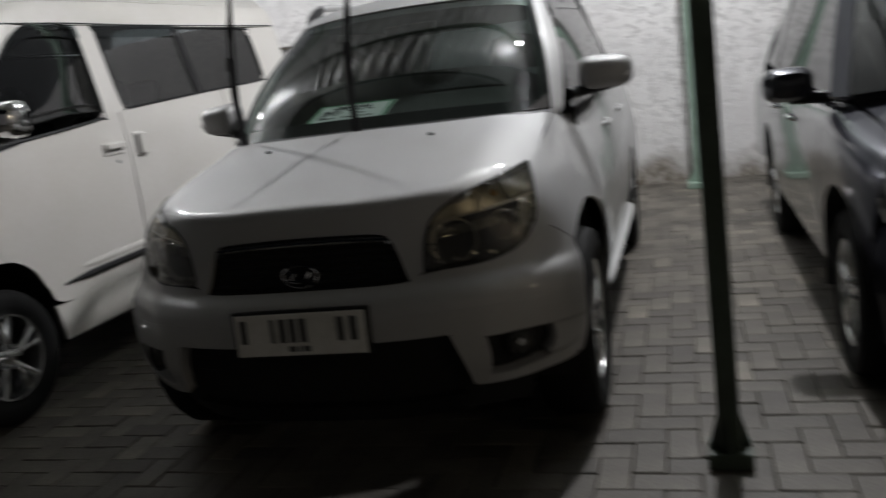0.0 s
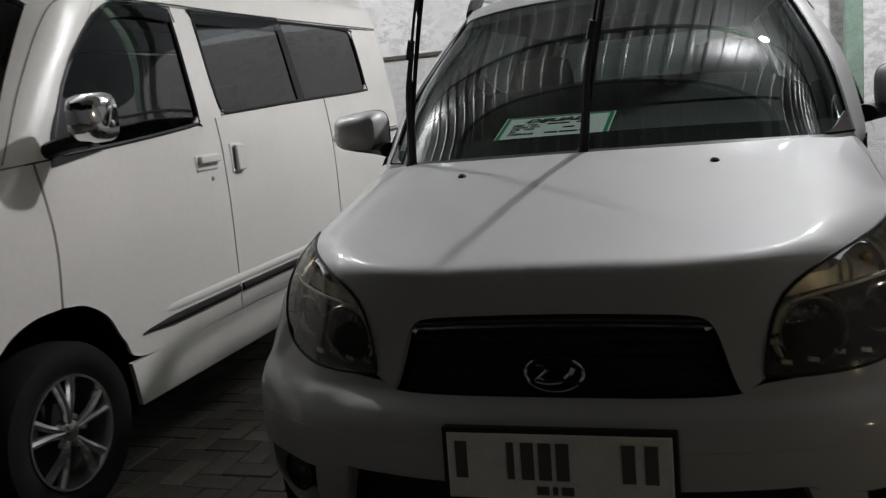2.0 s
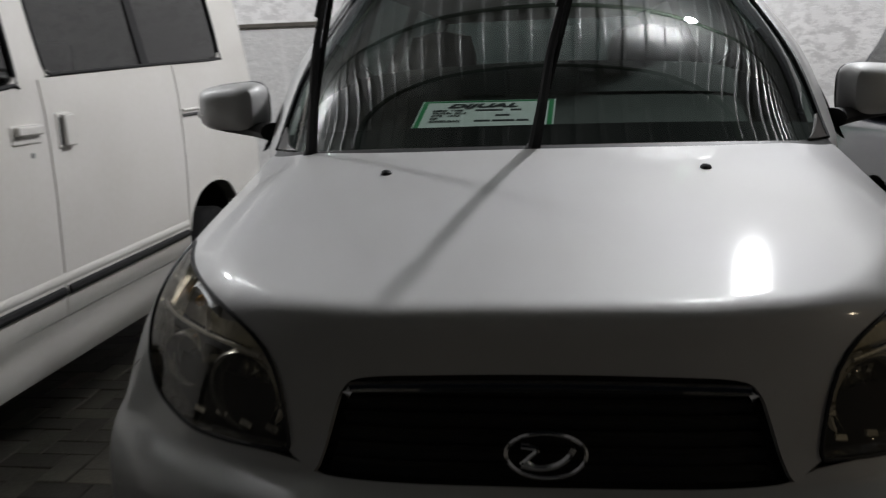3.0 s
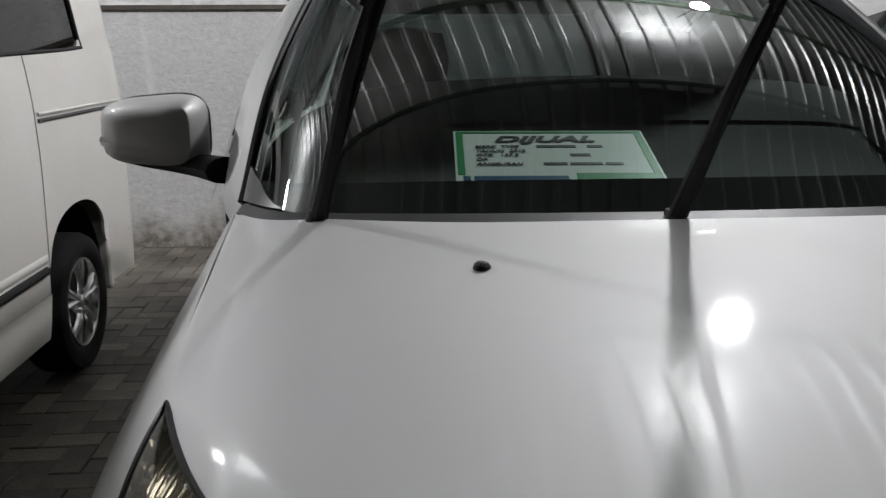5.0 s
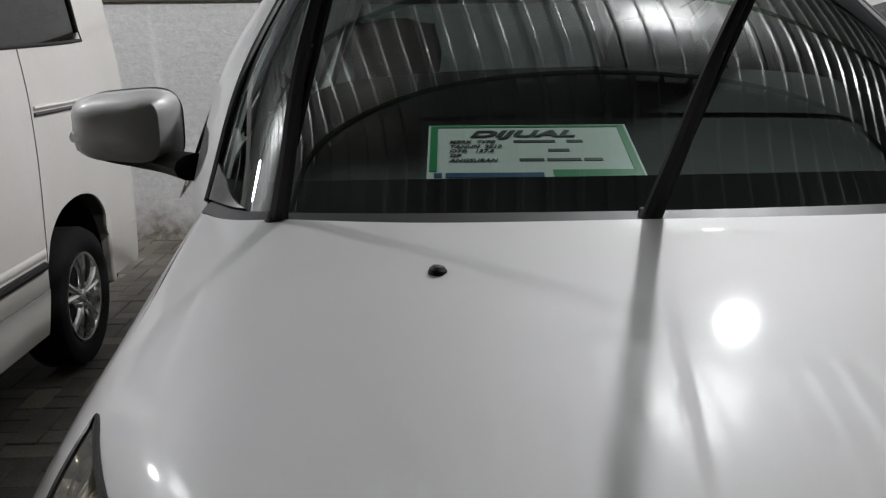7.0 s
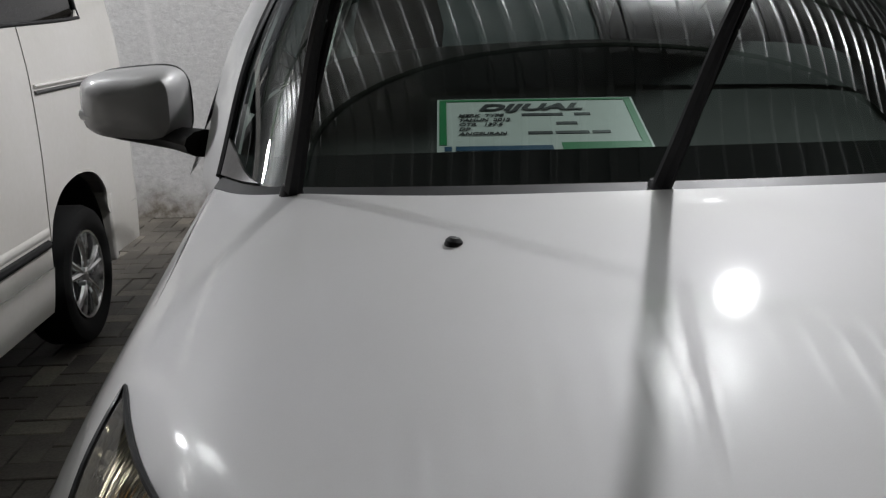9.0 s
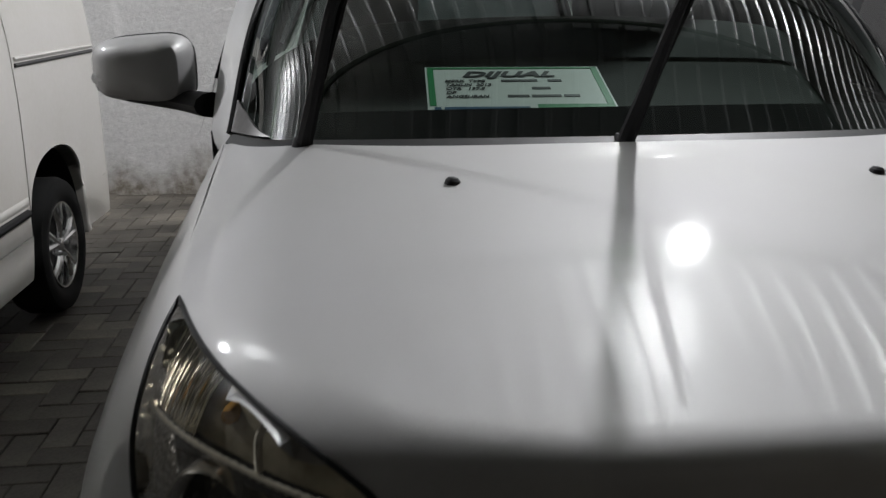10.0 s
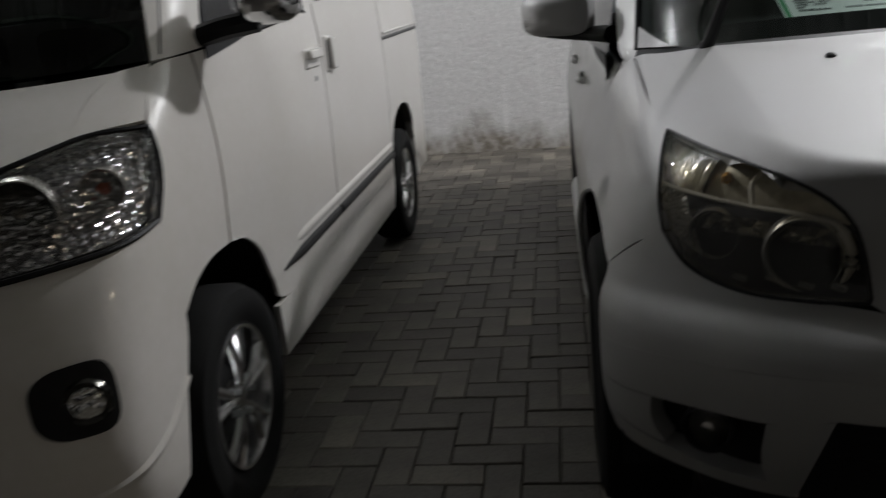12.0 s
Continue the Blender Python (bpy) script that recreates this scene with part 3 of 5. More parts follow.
        up = coons(P(div), P(LAMP_TOP[:6]), P([div[0], LAMP_TOP[0]]), P([div[-1], LAMP_TOP[5]]), 40, 14)
        part("reflector", grid_bm(sh.on(up, .034)), SMOKY, hl)
        ends = smooth_line(P(div), 40)[13], smooth_line(P(LAMP_TOP[:6]), 40)[15]
        fl = coons(smooth_line(P(div), 40)[:14:3], smooth_line(P(LAMP_TOP[:6]), 40)[:16:3], P([div[0], LAMP_TOP[0]]), [tuple(ends[0]), tuple(ends[1])], 130, 10)
        part("flutes", grid_bm(sh.on(fl, .024 + .0028 * np.sin(np.linspace(0, 150, 130))[None, :].repeat(10, 0))), FLUTED, hl)
        cheek = coons(P([(.700, .335, .80), (.655, .275, .765)]), P([(.706, .42, .88), (.668, .345, .875)]), P([(.700, .335, .80), (.708, .36, .845), (.706, .42, .88)]), P([(.655, .275, .765), (.668, .345, .875)]), 10, 14)
        part("side_reflector", grid_bm(sh.on(cheek, .022)), LAMP_CHROME, hl)
        for bx, by, bz in ((.50, .155, .735), (.445, .14, .735), (.425, .14, .775), (.60, .22, .735), (.545, .19, .742), (.452, .16, .842)):
            q = sh.on(np.array([(s * bx, by, bz)]), .028)[0]
            part("facet", box_bm(-.013, -.004, -.006, .013, .004, .006, m=Matrix.Translation(q) @ pose(0, 0, 0, -25, 12, s * 28)), RING, hl, bevel=.002)
        part("signal_bulb", lathe_bm([(.001, .02), (.008, .018), (.011, .008), (.011, -.015)], 16, m=pose(s * .59, .315, .905, 0, 0, -90 + yaw)), AMBER, hl)

    # cowl, windscreen, pillars, roof
    cowl_f = [(-.69, 1.065, 1.082), (-.62, .945, 1.09), (-.52, .868, 1.098), (-.3, .80, 1.106), (0, .779, 1.108)]
    cowl_f = cowl_f + flip(cowl_f[:-1])[::-1]
    ws_b = [(-.68, 1.085, 1.096), (-.61, .965, 1.102), (-.51, .895, 1.109), (-.3, .832, 1.116), (0, .810, 1.118)]
    ws_b = ws_b + flip(ws_b[:-1])[::-1]
    ws_t = [(-.56, 1.68, 1.545), (-.5, 1.62, 1.565), (-.3, 1.555, 1.582), (0, 1.53, 1.588)]
    ws_t = ws_t + flip(ws_t[:-1])[::-1]
    part("cowl", sheet_bm(coons(cowl_f, ws_b, [cowl_f[0], ws_b[0]], [cowl_f[-1], ws_b[-1]], 60, 6), .02, (0, 1, .5)), BLACK, car, "black plastic cowl")
    wsl = [ws_b[0], (-.645, 1.315, 1.305), ws_t[0]]
    g = coons(ws_b, ws_t, wsl, flip(wsl), 60, 40)
    bulge = np.sin(np.linspace(0, math.pi, 40))[:, None] * np.sin(np.linspace(0, math.pi, 60))[None]
    g = g + bulge[..., None] * np.array((0, -.018, .02))
    ws = part("windscreen", grid_bm(g), WINDSCREEN, car, "clear windscreen reflecting the zinc roof")
    ws.visible_shadow = False
    # dull grey end caps of the cowl in the lower corners of the glass
    for rows in (g[:5, :7], g[:5, ::-1][:, :7]):
        cap = np.array([[rows[0, i] + (rows[j, i] - rows[0, i]) * (1 - i / 6) ** 1.3 for i in range(7)] for j in range(5)])
        part("cowl_end", sheet_bm(cap + np.array((0, -.004, .005)), .008, (0, 1.6, 1.1)), CAP_GREY, ws)
    # black printed border and the tinted band on top
    part("glass_border", grid_bm(g[:4] - np.array((0, .0, .004))), VOID, ws)
    part("glass_border", grid_bm(g[:, :3] - np.array((0, .0, .0045))), VOID, ws)
    part("glass_border", grid_bm(g[:, -3:] - np.array((0, .0, .0045))), VOID, ws)
    part("tint_band", grid_bm(g[-4:] - np.array((0, 0, .004))), SHADE, ws)
    for s in (1, -1):
        def P(pts):
            return [(s * x, y, z) for x, y, z in pts]
        base = sh.on(np.array([(.725, 1.10, 1.07), (.712, 1.08, 1.08), (.692, 1.062, 1.088)]), .004)
        o = [tuple(base[0]), (.726, 1.17, 1.11), (.702, 1.41, 1.315), (.615, 1.735, 1.53), (.585, 1.85, 1.585)]
        i = [tuple(base[2]), (.682, 1.09, 1.10), (.645, 1.315, 1.312), (.56, 1.68, 1.552), (.545, 1.75, 1.60)]
        part("pillar", sheet_bm(coons(P(o), P(i), P([o[0], tuple(base[1]), i[0]]), P([o[-1], (.57, 1.79, 1.598), i[-1]]), 30, 8), .03, (0, 1.8, 1.2)), SILVER, car)
        strip = smooth_line(P([(x + .002, y - .004, z - .002) for x, y, z in i[1:]]), 30)
        part("screen_seal", tube_bm(strip, .006, 6), BLACK, car)
        # side glass, pillars and belt
        belt = [(.755, 1.18, 1.085), (.79, 1.6, 1.095), (.795, 2.3, 1.105), (.785, 3.2, 1.12), (.74, 3.95, 1.14)]
        head = [(.615, 1.735, 1.53), (.60, 1.95, 1.575), (.605, 2.4, 1.60), (.60, 3.2, 1.60), (.57, 3.9, 1.57)]
        fr = [(.755, 1.18, 1.085), (.702, 1.42, 1.31), (.615, 1.735, 1.53)]
        part("side_glass", grid_bm(coons(P(belt), P(head), P(fr), P([belt[-1], head[-1]]), 40, 10)), FILMED, car)
        for y0 in (2.15, 3.1):
            part("door_pillar", sheet_bm(coons(P([(.80, y0, 1.10), (.80, y0 + .1, 1.10)]), P([(.61, y0 + .05, 1.6), (.61, y0 + .13, 1.6)]), P([(.80, y0, 1.10), (.61, y0 + .05, 1.6)]), P([(.80, y0 + .1, 1.10), (.61, y0 + .13, 1.6)]), 4, 8), .02, (0, y0, 1.2)), BLACK, car)
        part("visor", sheet_bm(coons(P([(.655, 1.70, 1.47), (.645, 2.0, 1.51), (.645, 2.9, 1.53)]), P([(.62, 1.74, 1.535), (.61, 1.97, 1.575), (.61, 2.9, 1.605)]), P([(.655, 1.70, 1.47), (.62, 1.74, 1.535)]), P([(.645, 2.9, 1.53), (.61, 2.9, 1.605)]), 24, 4), .006, (0, 2, 1.2)), SMOKED, car, "smoked plastic window visor")
        # doors and rear quarter
        for name, y0, y1 in (("front_door", 1.215, 2.2), ("rear_door", 2.21, 3.1), ("rear_quarter", 3.11, 4.2)):
            lo = [(.82, y0, .36), (.82, y1, .36)]
            hi = [(.775 if y0 < 2 else .795, y0, 1.085), (.79, y1, 1.10)]
            g = silver_shell.on(coons(lo, hi, [lo[0], (.835, y0, .7), hi[0]], [lo[1], (.835, y1, .7), hi[1]], 20, 20))
            d = part(name, sheet_bm(g * np.array((s, 1, 1)), .02, I), SILVER, car)
            if "door" in name:
                part("handle", tube_bm(smooth_line([(s * .795, y1 - .22, .93), (s * .818, y1 - .2, .935), (s * .818, y1 - .07, .94), (s * .795, y1 - .05, .94)], 16), .012, 8), SILVER, d)
        part("side_step", tube_bm(smooth_line(P([(.79, 1.2, .36), (.815, 1.28, .34), (.825, 2.0, .34), (.825, 2.9, .34), (.78, 3.0, .34)]), 40), .03, 10, flat=.5), SILVER, car)
        part("rocker", sheet_bm(coons(P([(.74, 1.15, .22), (.74, 3.1, .22)]), P([(.81, 1.15, .37), (.81, 3.1, .37)]), P([(.74, 1.15, .22), (.81, 1.15, .37)]), P([(.74, 3.1, .22), (.81, 3.1, .37)]), 4, 4), .02, I), SILVER, car)
        # roof rail
        rail = [(.56, 1.83, 1.60), (.575, 1.9, 1.655), (.58, 2.05, 1.685), (.585, 2.6, 1.70), (.58, 3.4, 1.69), (.56, 3.75, 1.62)]
        rr = part("roof_rail", tube_bm(smooth_line(P(rail), 40), .018, 8), SILVER, car)
        part("rail_foot", tube_bm(smooth_line(P([(.56, 1.80, 1.595), (.565, 1.86, 1.63), (.578, 1.98, 1.672)]), 10), .026, 8), BLACK, rr)
    roof_f = ws_t
    roof_r = [(-.53, 3.95, 1.575), (0, 4.0, 1.61), (.53, 3.95, 1.575)]
    rl = [(-.56, 1.68, 1.55), (-.585, 1.85, 1.595), (-.60, 2.4, 1.61), (-.60, 3.2, 1.61), (-.53, 3.95, 1.575)]
    g = coons(roof_f, roof_r, rl, flip(rl), 40, 40)
    g[..., 2] += .05 * (np.sin(np.linspace(0, math.pi, 40)) ** .7)[:, None] * np.sin(np.linspace(0, math.pi, 40))[None] ** .6
    part("roof", sheet_bm(g, .03, (0, 2.5, 1)), SILVER, car)
    # tail
    tl = [(-.80, 4.2, .40), (0, 4.3, .40), (.80, 4.2, .40)]
    tt = [(-.75, 4.15, 1.1), (0, 4.2, 1.1), (.75, 4.15, 1.1)]
    part("tailgate", sheet_bm(coons(tl, tt, [tl[0], tt[0]], [tl[-1], tt[-1]], 20, 10), .03, I), SILVER, car)
    part("rear_window", grid_bm(coons(tt, roof_r, [tt[0], roof_r[0]], [tt[-1], roof_r[-1]], 20, 10)), TINTED, car)
    for s in (1, -1):
        q = [(s * .735, 3.9, 1.09), (s * .76, 4.17, 1.08)], [(s * .575, 3.86, 1.59), (s * .525, 3.98, 1.59)]
        part("rear_pillar", sheet_bm(coons(q[0], q[1], [q[0][0], q[1][0]], [q[0][1], q[1][1]], 6, 10), .02, (0, 3, 1)), SILVER, car)
    part("rear_shelf", box_bm(-.72, 3.5, 1.0, .72, 4.15, 1.04), DASH, car, smooth=False)
    part("floor_pan", box_bm(-.74, .5, .2, .74, 4.1, .3), VOID, car, smooth=False)

    # cabin: dash, wheel, seats, mirror
    df = [(-.68, 1.10, 1.05), (-.5, .93, 1.07), (0, .84, 1.08), (.5, .93, 1.07), (.68, 1.10, 1.05)]
    dr = [(-.70, 1.33, 1.11), (-.64, 1.34, 1.19), (-.54, 1.35, 1.25), (-.40, 1.36, 1.283), (0, 1.36, 1.298)]
    dr = dr + flip(dr[:-1])[::-1]
    g = coons(df, dr, [df[0], dr[0]], [df[-1], dr[-1]], 60, 16)
    # a shallow tray in front, then the padded rise to the crest
    g[..., 2] -= .075 * np.sin(np.linspace(0, math.pi, 16))[:, None] ** 1.2 * np.sin(np.linspace(0, math.pi, 60))[None] ** .5
    dash_face = np.array([g[-1] + np.array((0, .03, -.012)), g[-1] + np.array((0, .06, -.05)), g[-1] + np.array((0, .05, -.45))])
    dash = part("dashboard", grid_bm(g), DASH_TOP, car, "dusty dark dashboard top")
    # crest and rear face in darker plastic: the crest's shade is in its colour
    part("dash_crest", grid_bm(np.vstack([g[-4:] + np.array((0, 0, .004)), dash_face])), DASH, dash)
    wheel = part("steering_wheel", tube_bm(np.array([(-.36 + .185 * math.cos(a), 1.62 + .07 * math.sin(a), 1.08 + .17 * math.sin(a)) for a in np.linspace(0, 2 * math.pi, 41)]), .015, 8), DASH, car)
    for sx in (-.37, .37):
        g = np.array([[(sx + w * math.cos(a), 2.15 + lean + .07 * math.sin(a), z) for a in np.linspace(0, 2 * math.pi, 24, endpoint=False)] for z, w, lean in ((.6, .24, -.12), (.9, .25, -.06), (1.12, .23, 0), (1.2, .17, .02), (1.215, .05, .02))])
        seat = part("front_seat", grid_bm(g, None, True), SEAT, car)
        g = np.array([[(sx + w * math.cos(a), 2.19 + .045 * math.sin(a), z) for a in np.linspace(0, 2 * math.pi, 20, endpoint=False)] for z, w in ((1.24, .05), (1.25, .12), (1.33, .13), (1.41, .11), (1.425, .04))])
        part("headrest", grid_bm(g, None, True), SEAT, seat)
    for s in (1, -1):
        part("door_lining", sheet_bm(coons([(s * .74, 1.32, .4), (s * .74, 4.1, .4)], [(s * .745, 1.32, 1.07), (s * .76, 2.3, 1.09), (s * .74, 4.1, 1.10)], [(s * .74, 1.32, .4), (s * .745, 1.32, 1.07)], [(s * .74, 4.1, .4), (s * .74, 4.1, 1.10)], 20, 6), .01, (s * 2, 2, .8)), DASH, car)
        part("pillar_lining", sheet_bm(coons([(s * .72, 1.18, 1.085), (s * .68, 1.44, 1.30), (s * .585, 1.75, 1.52)], [(s * .67, 1.13, 1.09), (s * .635, 1.36, 1.31), (s * .55, 1.71, 1.53)], [(s * .72, 1.18, 1.085), (s * .67, 1.13, 1.09)], [(s * .585, 1.75, 1.52), (s * .55, 1.71, 1.53)], 16, 4), .006, (s * 2, 2, 1.2)), SEAT, car)
    part("rear_bench", box_bm(-.6, 2.95, .6, .6, 3.1, 1.16), SEAT, car, bevel=.04)
    part("inside_mirror", box_bm(-.12, 1.60, 1.46, .12, 1.62, 1.52), BLACK, car, bevel=.012)
    part("headliner", grid_bm(coons([(-.56, 1.72, 1.545), (0, 1.6, 1.57), (.56, 1.72, 1.545)], [(-.5, 3.9, 1.55), (.5, 3.9, 1.55)], [(-.56, 1.72, 1.545), (-.5, 3.9, 1.55)], [(.56, 1.72, 1.545), (.5, 3.9, 1.55)], 10, 10)), SEAT, car)
    part("cabin_floor", box_bm(-.74, 1.2, .3, .74, 4.1, .36), DASH, car, smooth=False)

    # door mirrors
    for s in (1, -1):
        cx, cy, cz = .886, 1.335, 1.200
        prof = ((-.075, .25), (-.072, .55), (-.055, .80), (-.02, .97), (.02, 1.0), (.045, .98), (.05, .93))
        ring = []
        for dy, k in prof:
            row = []
            for a in np.linspace(0, 2 * math.pi, 40, endpoint=False):
                ca, sa = math.cos(a), math.sin(a)
                px = .108 * math.copysign(abs(ca) ** .5, ca) * k
                pz = .069 * math.copysign(abs(sa) ** .5, sa) * k
                row.append((s * (cx + px), cy + dy + .03 * (px / .1), cz + pz * (1 - .12 * px / .1)))
            ring.append(row)
        g = np.array(ring)
        cap = grid_bm(g, None, True)
        cap.faces.new([cap.verts[i] for i in range(40)] if not cap.verts.ensure_lookup_table() else [])
        mir = part("door_mirror", cap, SILVER, car)
        part("mirror_glass", grid_bm(np.array([g[-1] * 1.0 + np.array((0, -.012, 0)), g[-1] * .0 + g[-1].mean(0) + np.array((0, -.012, 0))]), None, True), CHROME, mir)
        part("mirror_base", tube_bm(smooth_line([(s * .735, 1.23, 1.135), (s * .79, 1.285, 1.138), (s * .86, 1.32, 1.143), (s * .92, 1.335, 1.15), (s * .975, 1.355, 1.165)], 16), .046, 12, flat=.62, taper=np.linspace(.9, .45, 16)), BLACK, mir)
        ind = np.array([(s * (cx + dx), cy - .040 + oy, cz - .018 + dz) for dx, oy, dz in ((.045, .0, .0), (.07, .014, .0), (.092, .036, .002))])
        part("indicator", tube_bm(smooth_line(ind, 16), .014, 10, flat=1.0), LAMP_CLEAR, mir)
        part("mirror_rim", tube_bm(np.vstack([g[-1], g[-1][:1]]), .007, 6), BLACK, mir)

    # wheels
    for x, y, turn in ((-.735, .735, 90), (.735, .735, -90), (-.735, 3.42, 90), (.735, 3.42, -90)):
        wheel_part(car, x, y, .343, .215, 5)
    # wipers lifted off the glass
    for base, mid, tip in (((-.537, .873, 1.10), (-.455, .74, 1.36), (-.35, .615, 1.66)), ((-.02, .80, 1.105), (.04, .69, 1.36), (.115, .585, 1.64))):
        B0, T0 = np.array(base), np.array(tip)
        M0 = np.array(mid)

        def along(k):
            return B0 * (1 - k) ** 2 + (2 * M0 - .5 * B0 - .5 * T0) * 2 * k * (1 - k) + T0 * k * k
        left = np.array((-.010, -.014, .006))
        arm = part("wiper_arm", tube_bm(smooth_line([B0, along(.2) + left * .3, along(.42) + left, along(.62) + left * .9], 24), .0085, 8, taper=np.linspace(1.7, .75, 24)), BLACK, car)
        part("wiper_blade", tube_bm(np.array([along(k) for k in np.linspace(.24, 1, 24)]), .006, 6, flat=1.7), RUBBER, arm)
        for k0, k1, w in ((.30, .94, 1.0), (.26, .48, .55), (.74, .99, .55)):
            km = (k0 + k1) / 2
            part("blade_bridge", tube_bm(smooth_line([along(k0), along(k0 * .7 + km * .3) + left * .8 * w, along(km) + left * w, along(k1 * .7 + km * .3) + left * .8 * w, along(k1)], 20), .0042, 6), BLACK, arm)
        part("arm_joint", tube_bm(smooth_line([along(.56) + left * 1.3, along(.64) + left * 1.1], 6), .010, 8), BLACK, arm)
        part("arm_cap", lathe_bm([(.001, .02), (.014, .018), (.02, .0), (.02, -.03)], 16, m=Matrix.Translation(base) @ pose(0, 0, 0, 0, -90, 0)), BLACK, arm)
    return car


def thing_part(name, bm, mat, parent, label=""):
    return part(name, bm, mat, parent, label)


def wheel_part(car, x, y, r, width, spokes, hub=.2, double=True):
    """A tyre on an alloy rim with its axle along x."""
    s = 1 if x > car.location.x else -1
    w = width / 2
    m = pose(x, y, r) if s > 0 else pose(x, y, r, 0, 0, 180)
    rim_r = r * .64
    tyre = part("tyre", lathe_bm([(rim_r, -w * .8), (r * .78, -w), (r * .95, -w * .9), (r, -w * .6), (r, w * .6), (r * .95, w * .9), (r * .86, w), (r * .74, w * .98), (rim_r * 1.02, w * .8), (rim_r, w * .6)], 56, m=m), RUBBER, car)
    rim = part("rim", lathe_bm([(rim_r * 1.01, w * .72), (rim_r * .99, w * .86), (rim_r * .95, w * .84), (rim_r * .90, w * .5), (rim_r * .88, -w * .5)], 48, m=m), ALLOY, tyre)
    # disc in near-black: the shade behind the spokes is in its colour
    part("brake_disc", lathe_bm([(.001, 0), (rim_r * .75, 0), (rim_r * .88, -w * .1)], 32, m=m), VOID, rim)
    for i in range(spokes):
        for d in ((-.16, .16) if double else (0,)):
            a = 2 * math.pi * i / spokes + .3
            a0, a1 = a + d * .55, a + d * 1.25
            pts = [(w * .62, math.cos(a0) * rim_r * .16, math.sin(a0) * rim_r * .16), (w * .70, math.cos((a0 + a1) / 2) * rim_r * .55, math.sin((a0 + a1) / 2) * rim_r * .55), (w * .62, math.cos(a1) * rim_r * .94, math.sin(a1) * rim_r * .94)]
            pts = [tuple(m @ Vector(p)) for p in pts]
            part("spoke", tube_bm(smooth_line(pts, 8), rim_r * (.085 if double else .105), 8, taper=np.linspace(.85, 1.25, 8), flat=.8), ALLOY, rim)
    part("hub_cap", lathe_bm([(.001, w * .80), (rim_r * .14, w * .78), (rim_r * .20, w * .70), (rim_r * .24, w * .4)], 24, m=m), ALLOY, rim)
    for i in range(5):
        a = 2 * math.pi * i / 5
        p = m @ Vector((w * .66, math.cos(a) * rim_r * .27, math.sin(a) * rim_r * .27))
        part("wheel_nut", lathe_bm([(.001, .02), (.009, .018), (.011, -.01)], 8, m=Matrix.Translation(p) @ (pose(0, 0, 0) if s > 0 else pose(0, 0, 0, 0, 0, 180))), STEEL, rim)
    return tyre


PLATE_WHITE = textured(principled("plate_white", (0.72, 0.71, 0.68), 0.4), 12.0, 0.15, 0.0, 80.0)
CHAR_DARK = principled("plate_dark", (0.075, 0.074, 0.072), 0.5)


def faceted(name, colour, size):
    """Moulded bright plastic in small facets that each catch the light on their own."""
    m = principled(name, colour, .25, .55)
    t = m.node_tree
    co = t.nodes.new("ShaderNodeTexCoord")
    vo = t.nodes.new("ShaderNodeTexVoronoi")
    vo.inputs["Scale"].default_value = size
    t.links.new(co.outputs["Object"], vo.inputs["Vector"])
    bp = t.nodes.new("ShaderNodeBump")
    bp.inputs["Strength"].default_value, bp.inputs["Distance"].default_value = .8, .012
    t.links.new(vo.outputs["Distance"], bp.inputs["Height"])
    t.links.new(bp.outputs[0], t.nodes["Principled BSDF"].inputs["Normal"])
    return m


VAN_LENS = pane_glass("van_lamp_lens", (0.97, 0.97, 0.97), 0.01, 0.02)
LAMP_CHROME = faceted("lamp_reflector", (0.82, 0.80, 0.74), 130.0)
LAMP_DARK = faceted("lamp_inside", (0.46, 0.44, 0.37), 55.0)
for key, value in (("Metallic", 0.8), ("Roughness", 0.18)):
    LAMP_DARK.node_tree.nodes["Principled BSDF"].inputs[key].default_value = value
FLUTED = principled("fluted_reflector", (0.80, 0.77, 0.68), 0.16, 1.0)
SMOKY = textured(principled("smoky_reflector", (0.55, 0.51, 0.40), 0.35, 0.5), 14.0, 0.4, 0.0, 60.0, 0.08)
LAMP_CLEAR = principled("clear_plastic", (0.66, 0.66, 0.66), 0.15, 0.1, 0.6)
BOWL = principled("lamp_bowl", (0.055, 0.053, 0.048), 0.14, 0.85)
RING = principled("lamp_ring", (0.80, 0.78, 0.72), 0.20, 0.9)
DIVIDER = principled("lamp_divider", (0.72, 0.69, 0.60), 0.35, 0.1, 0.5)
AMBER = principled("amber_plastic", (0.55, 0.30, 0.08), 0.2, 0.0, 0.5)
SHADE = principled("shade_band", (0.008, 0.011, 0.010), 0.5)
SMOKED = pane_glass("smoked_plastic", (0.25, 0.27, 0.28))
silver_car()


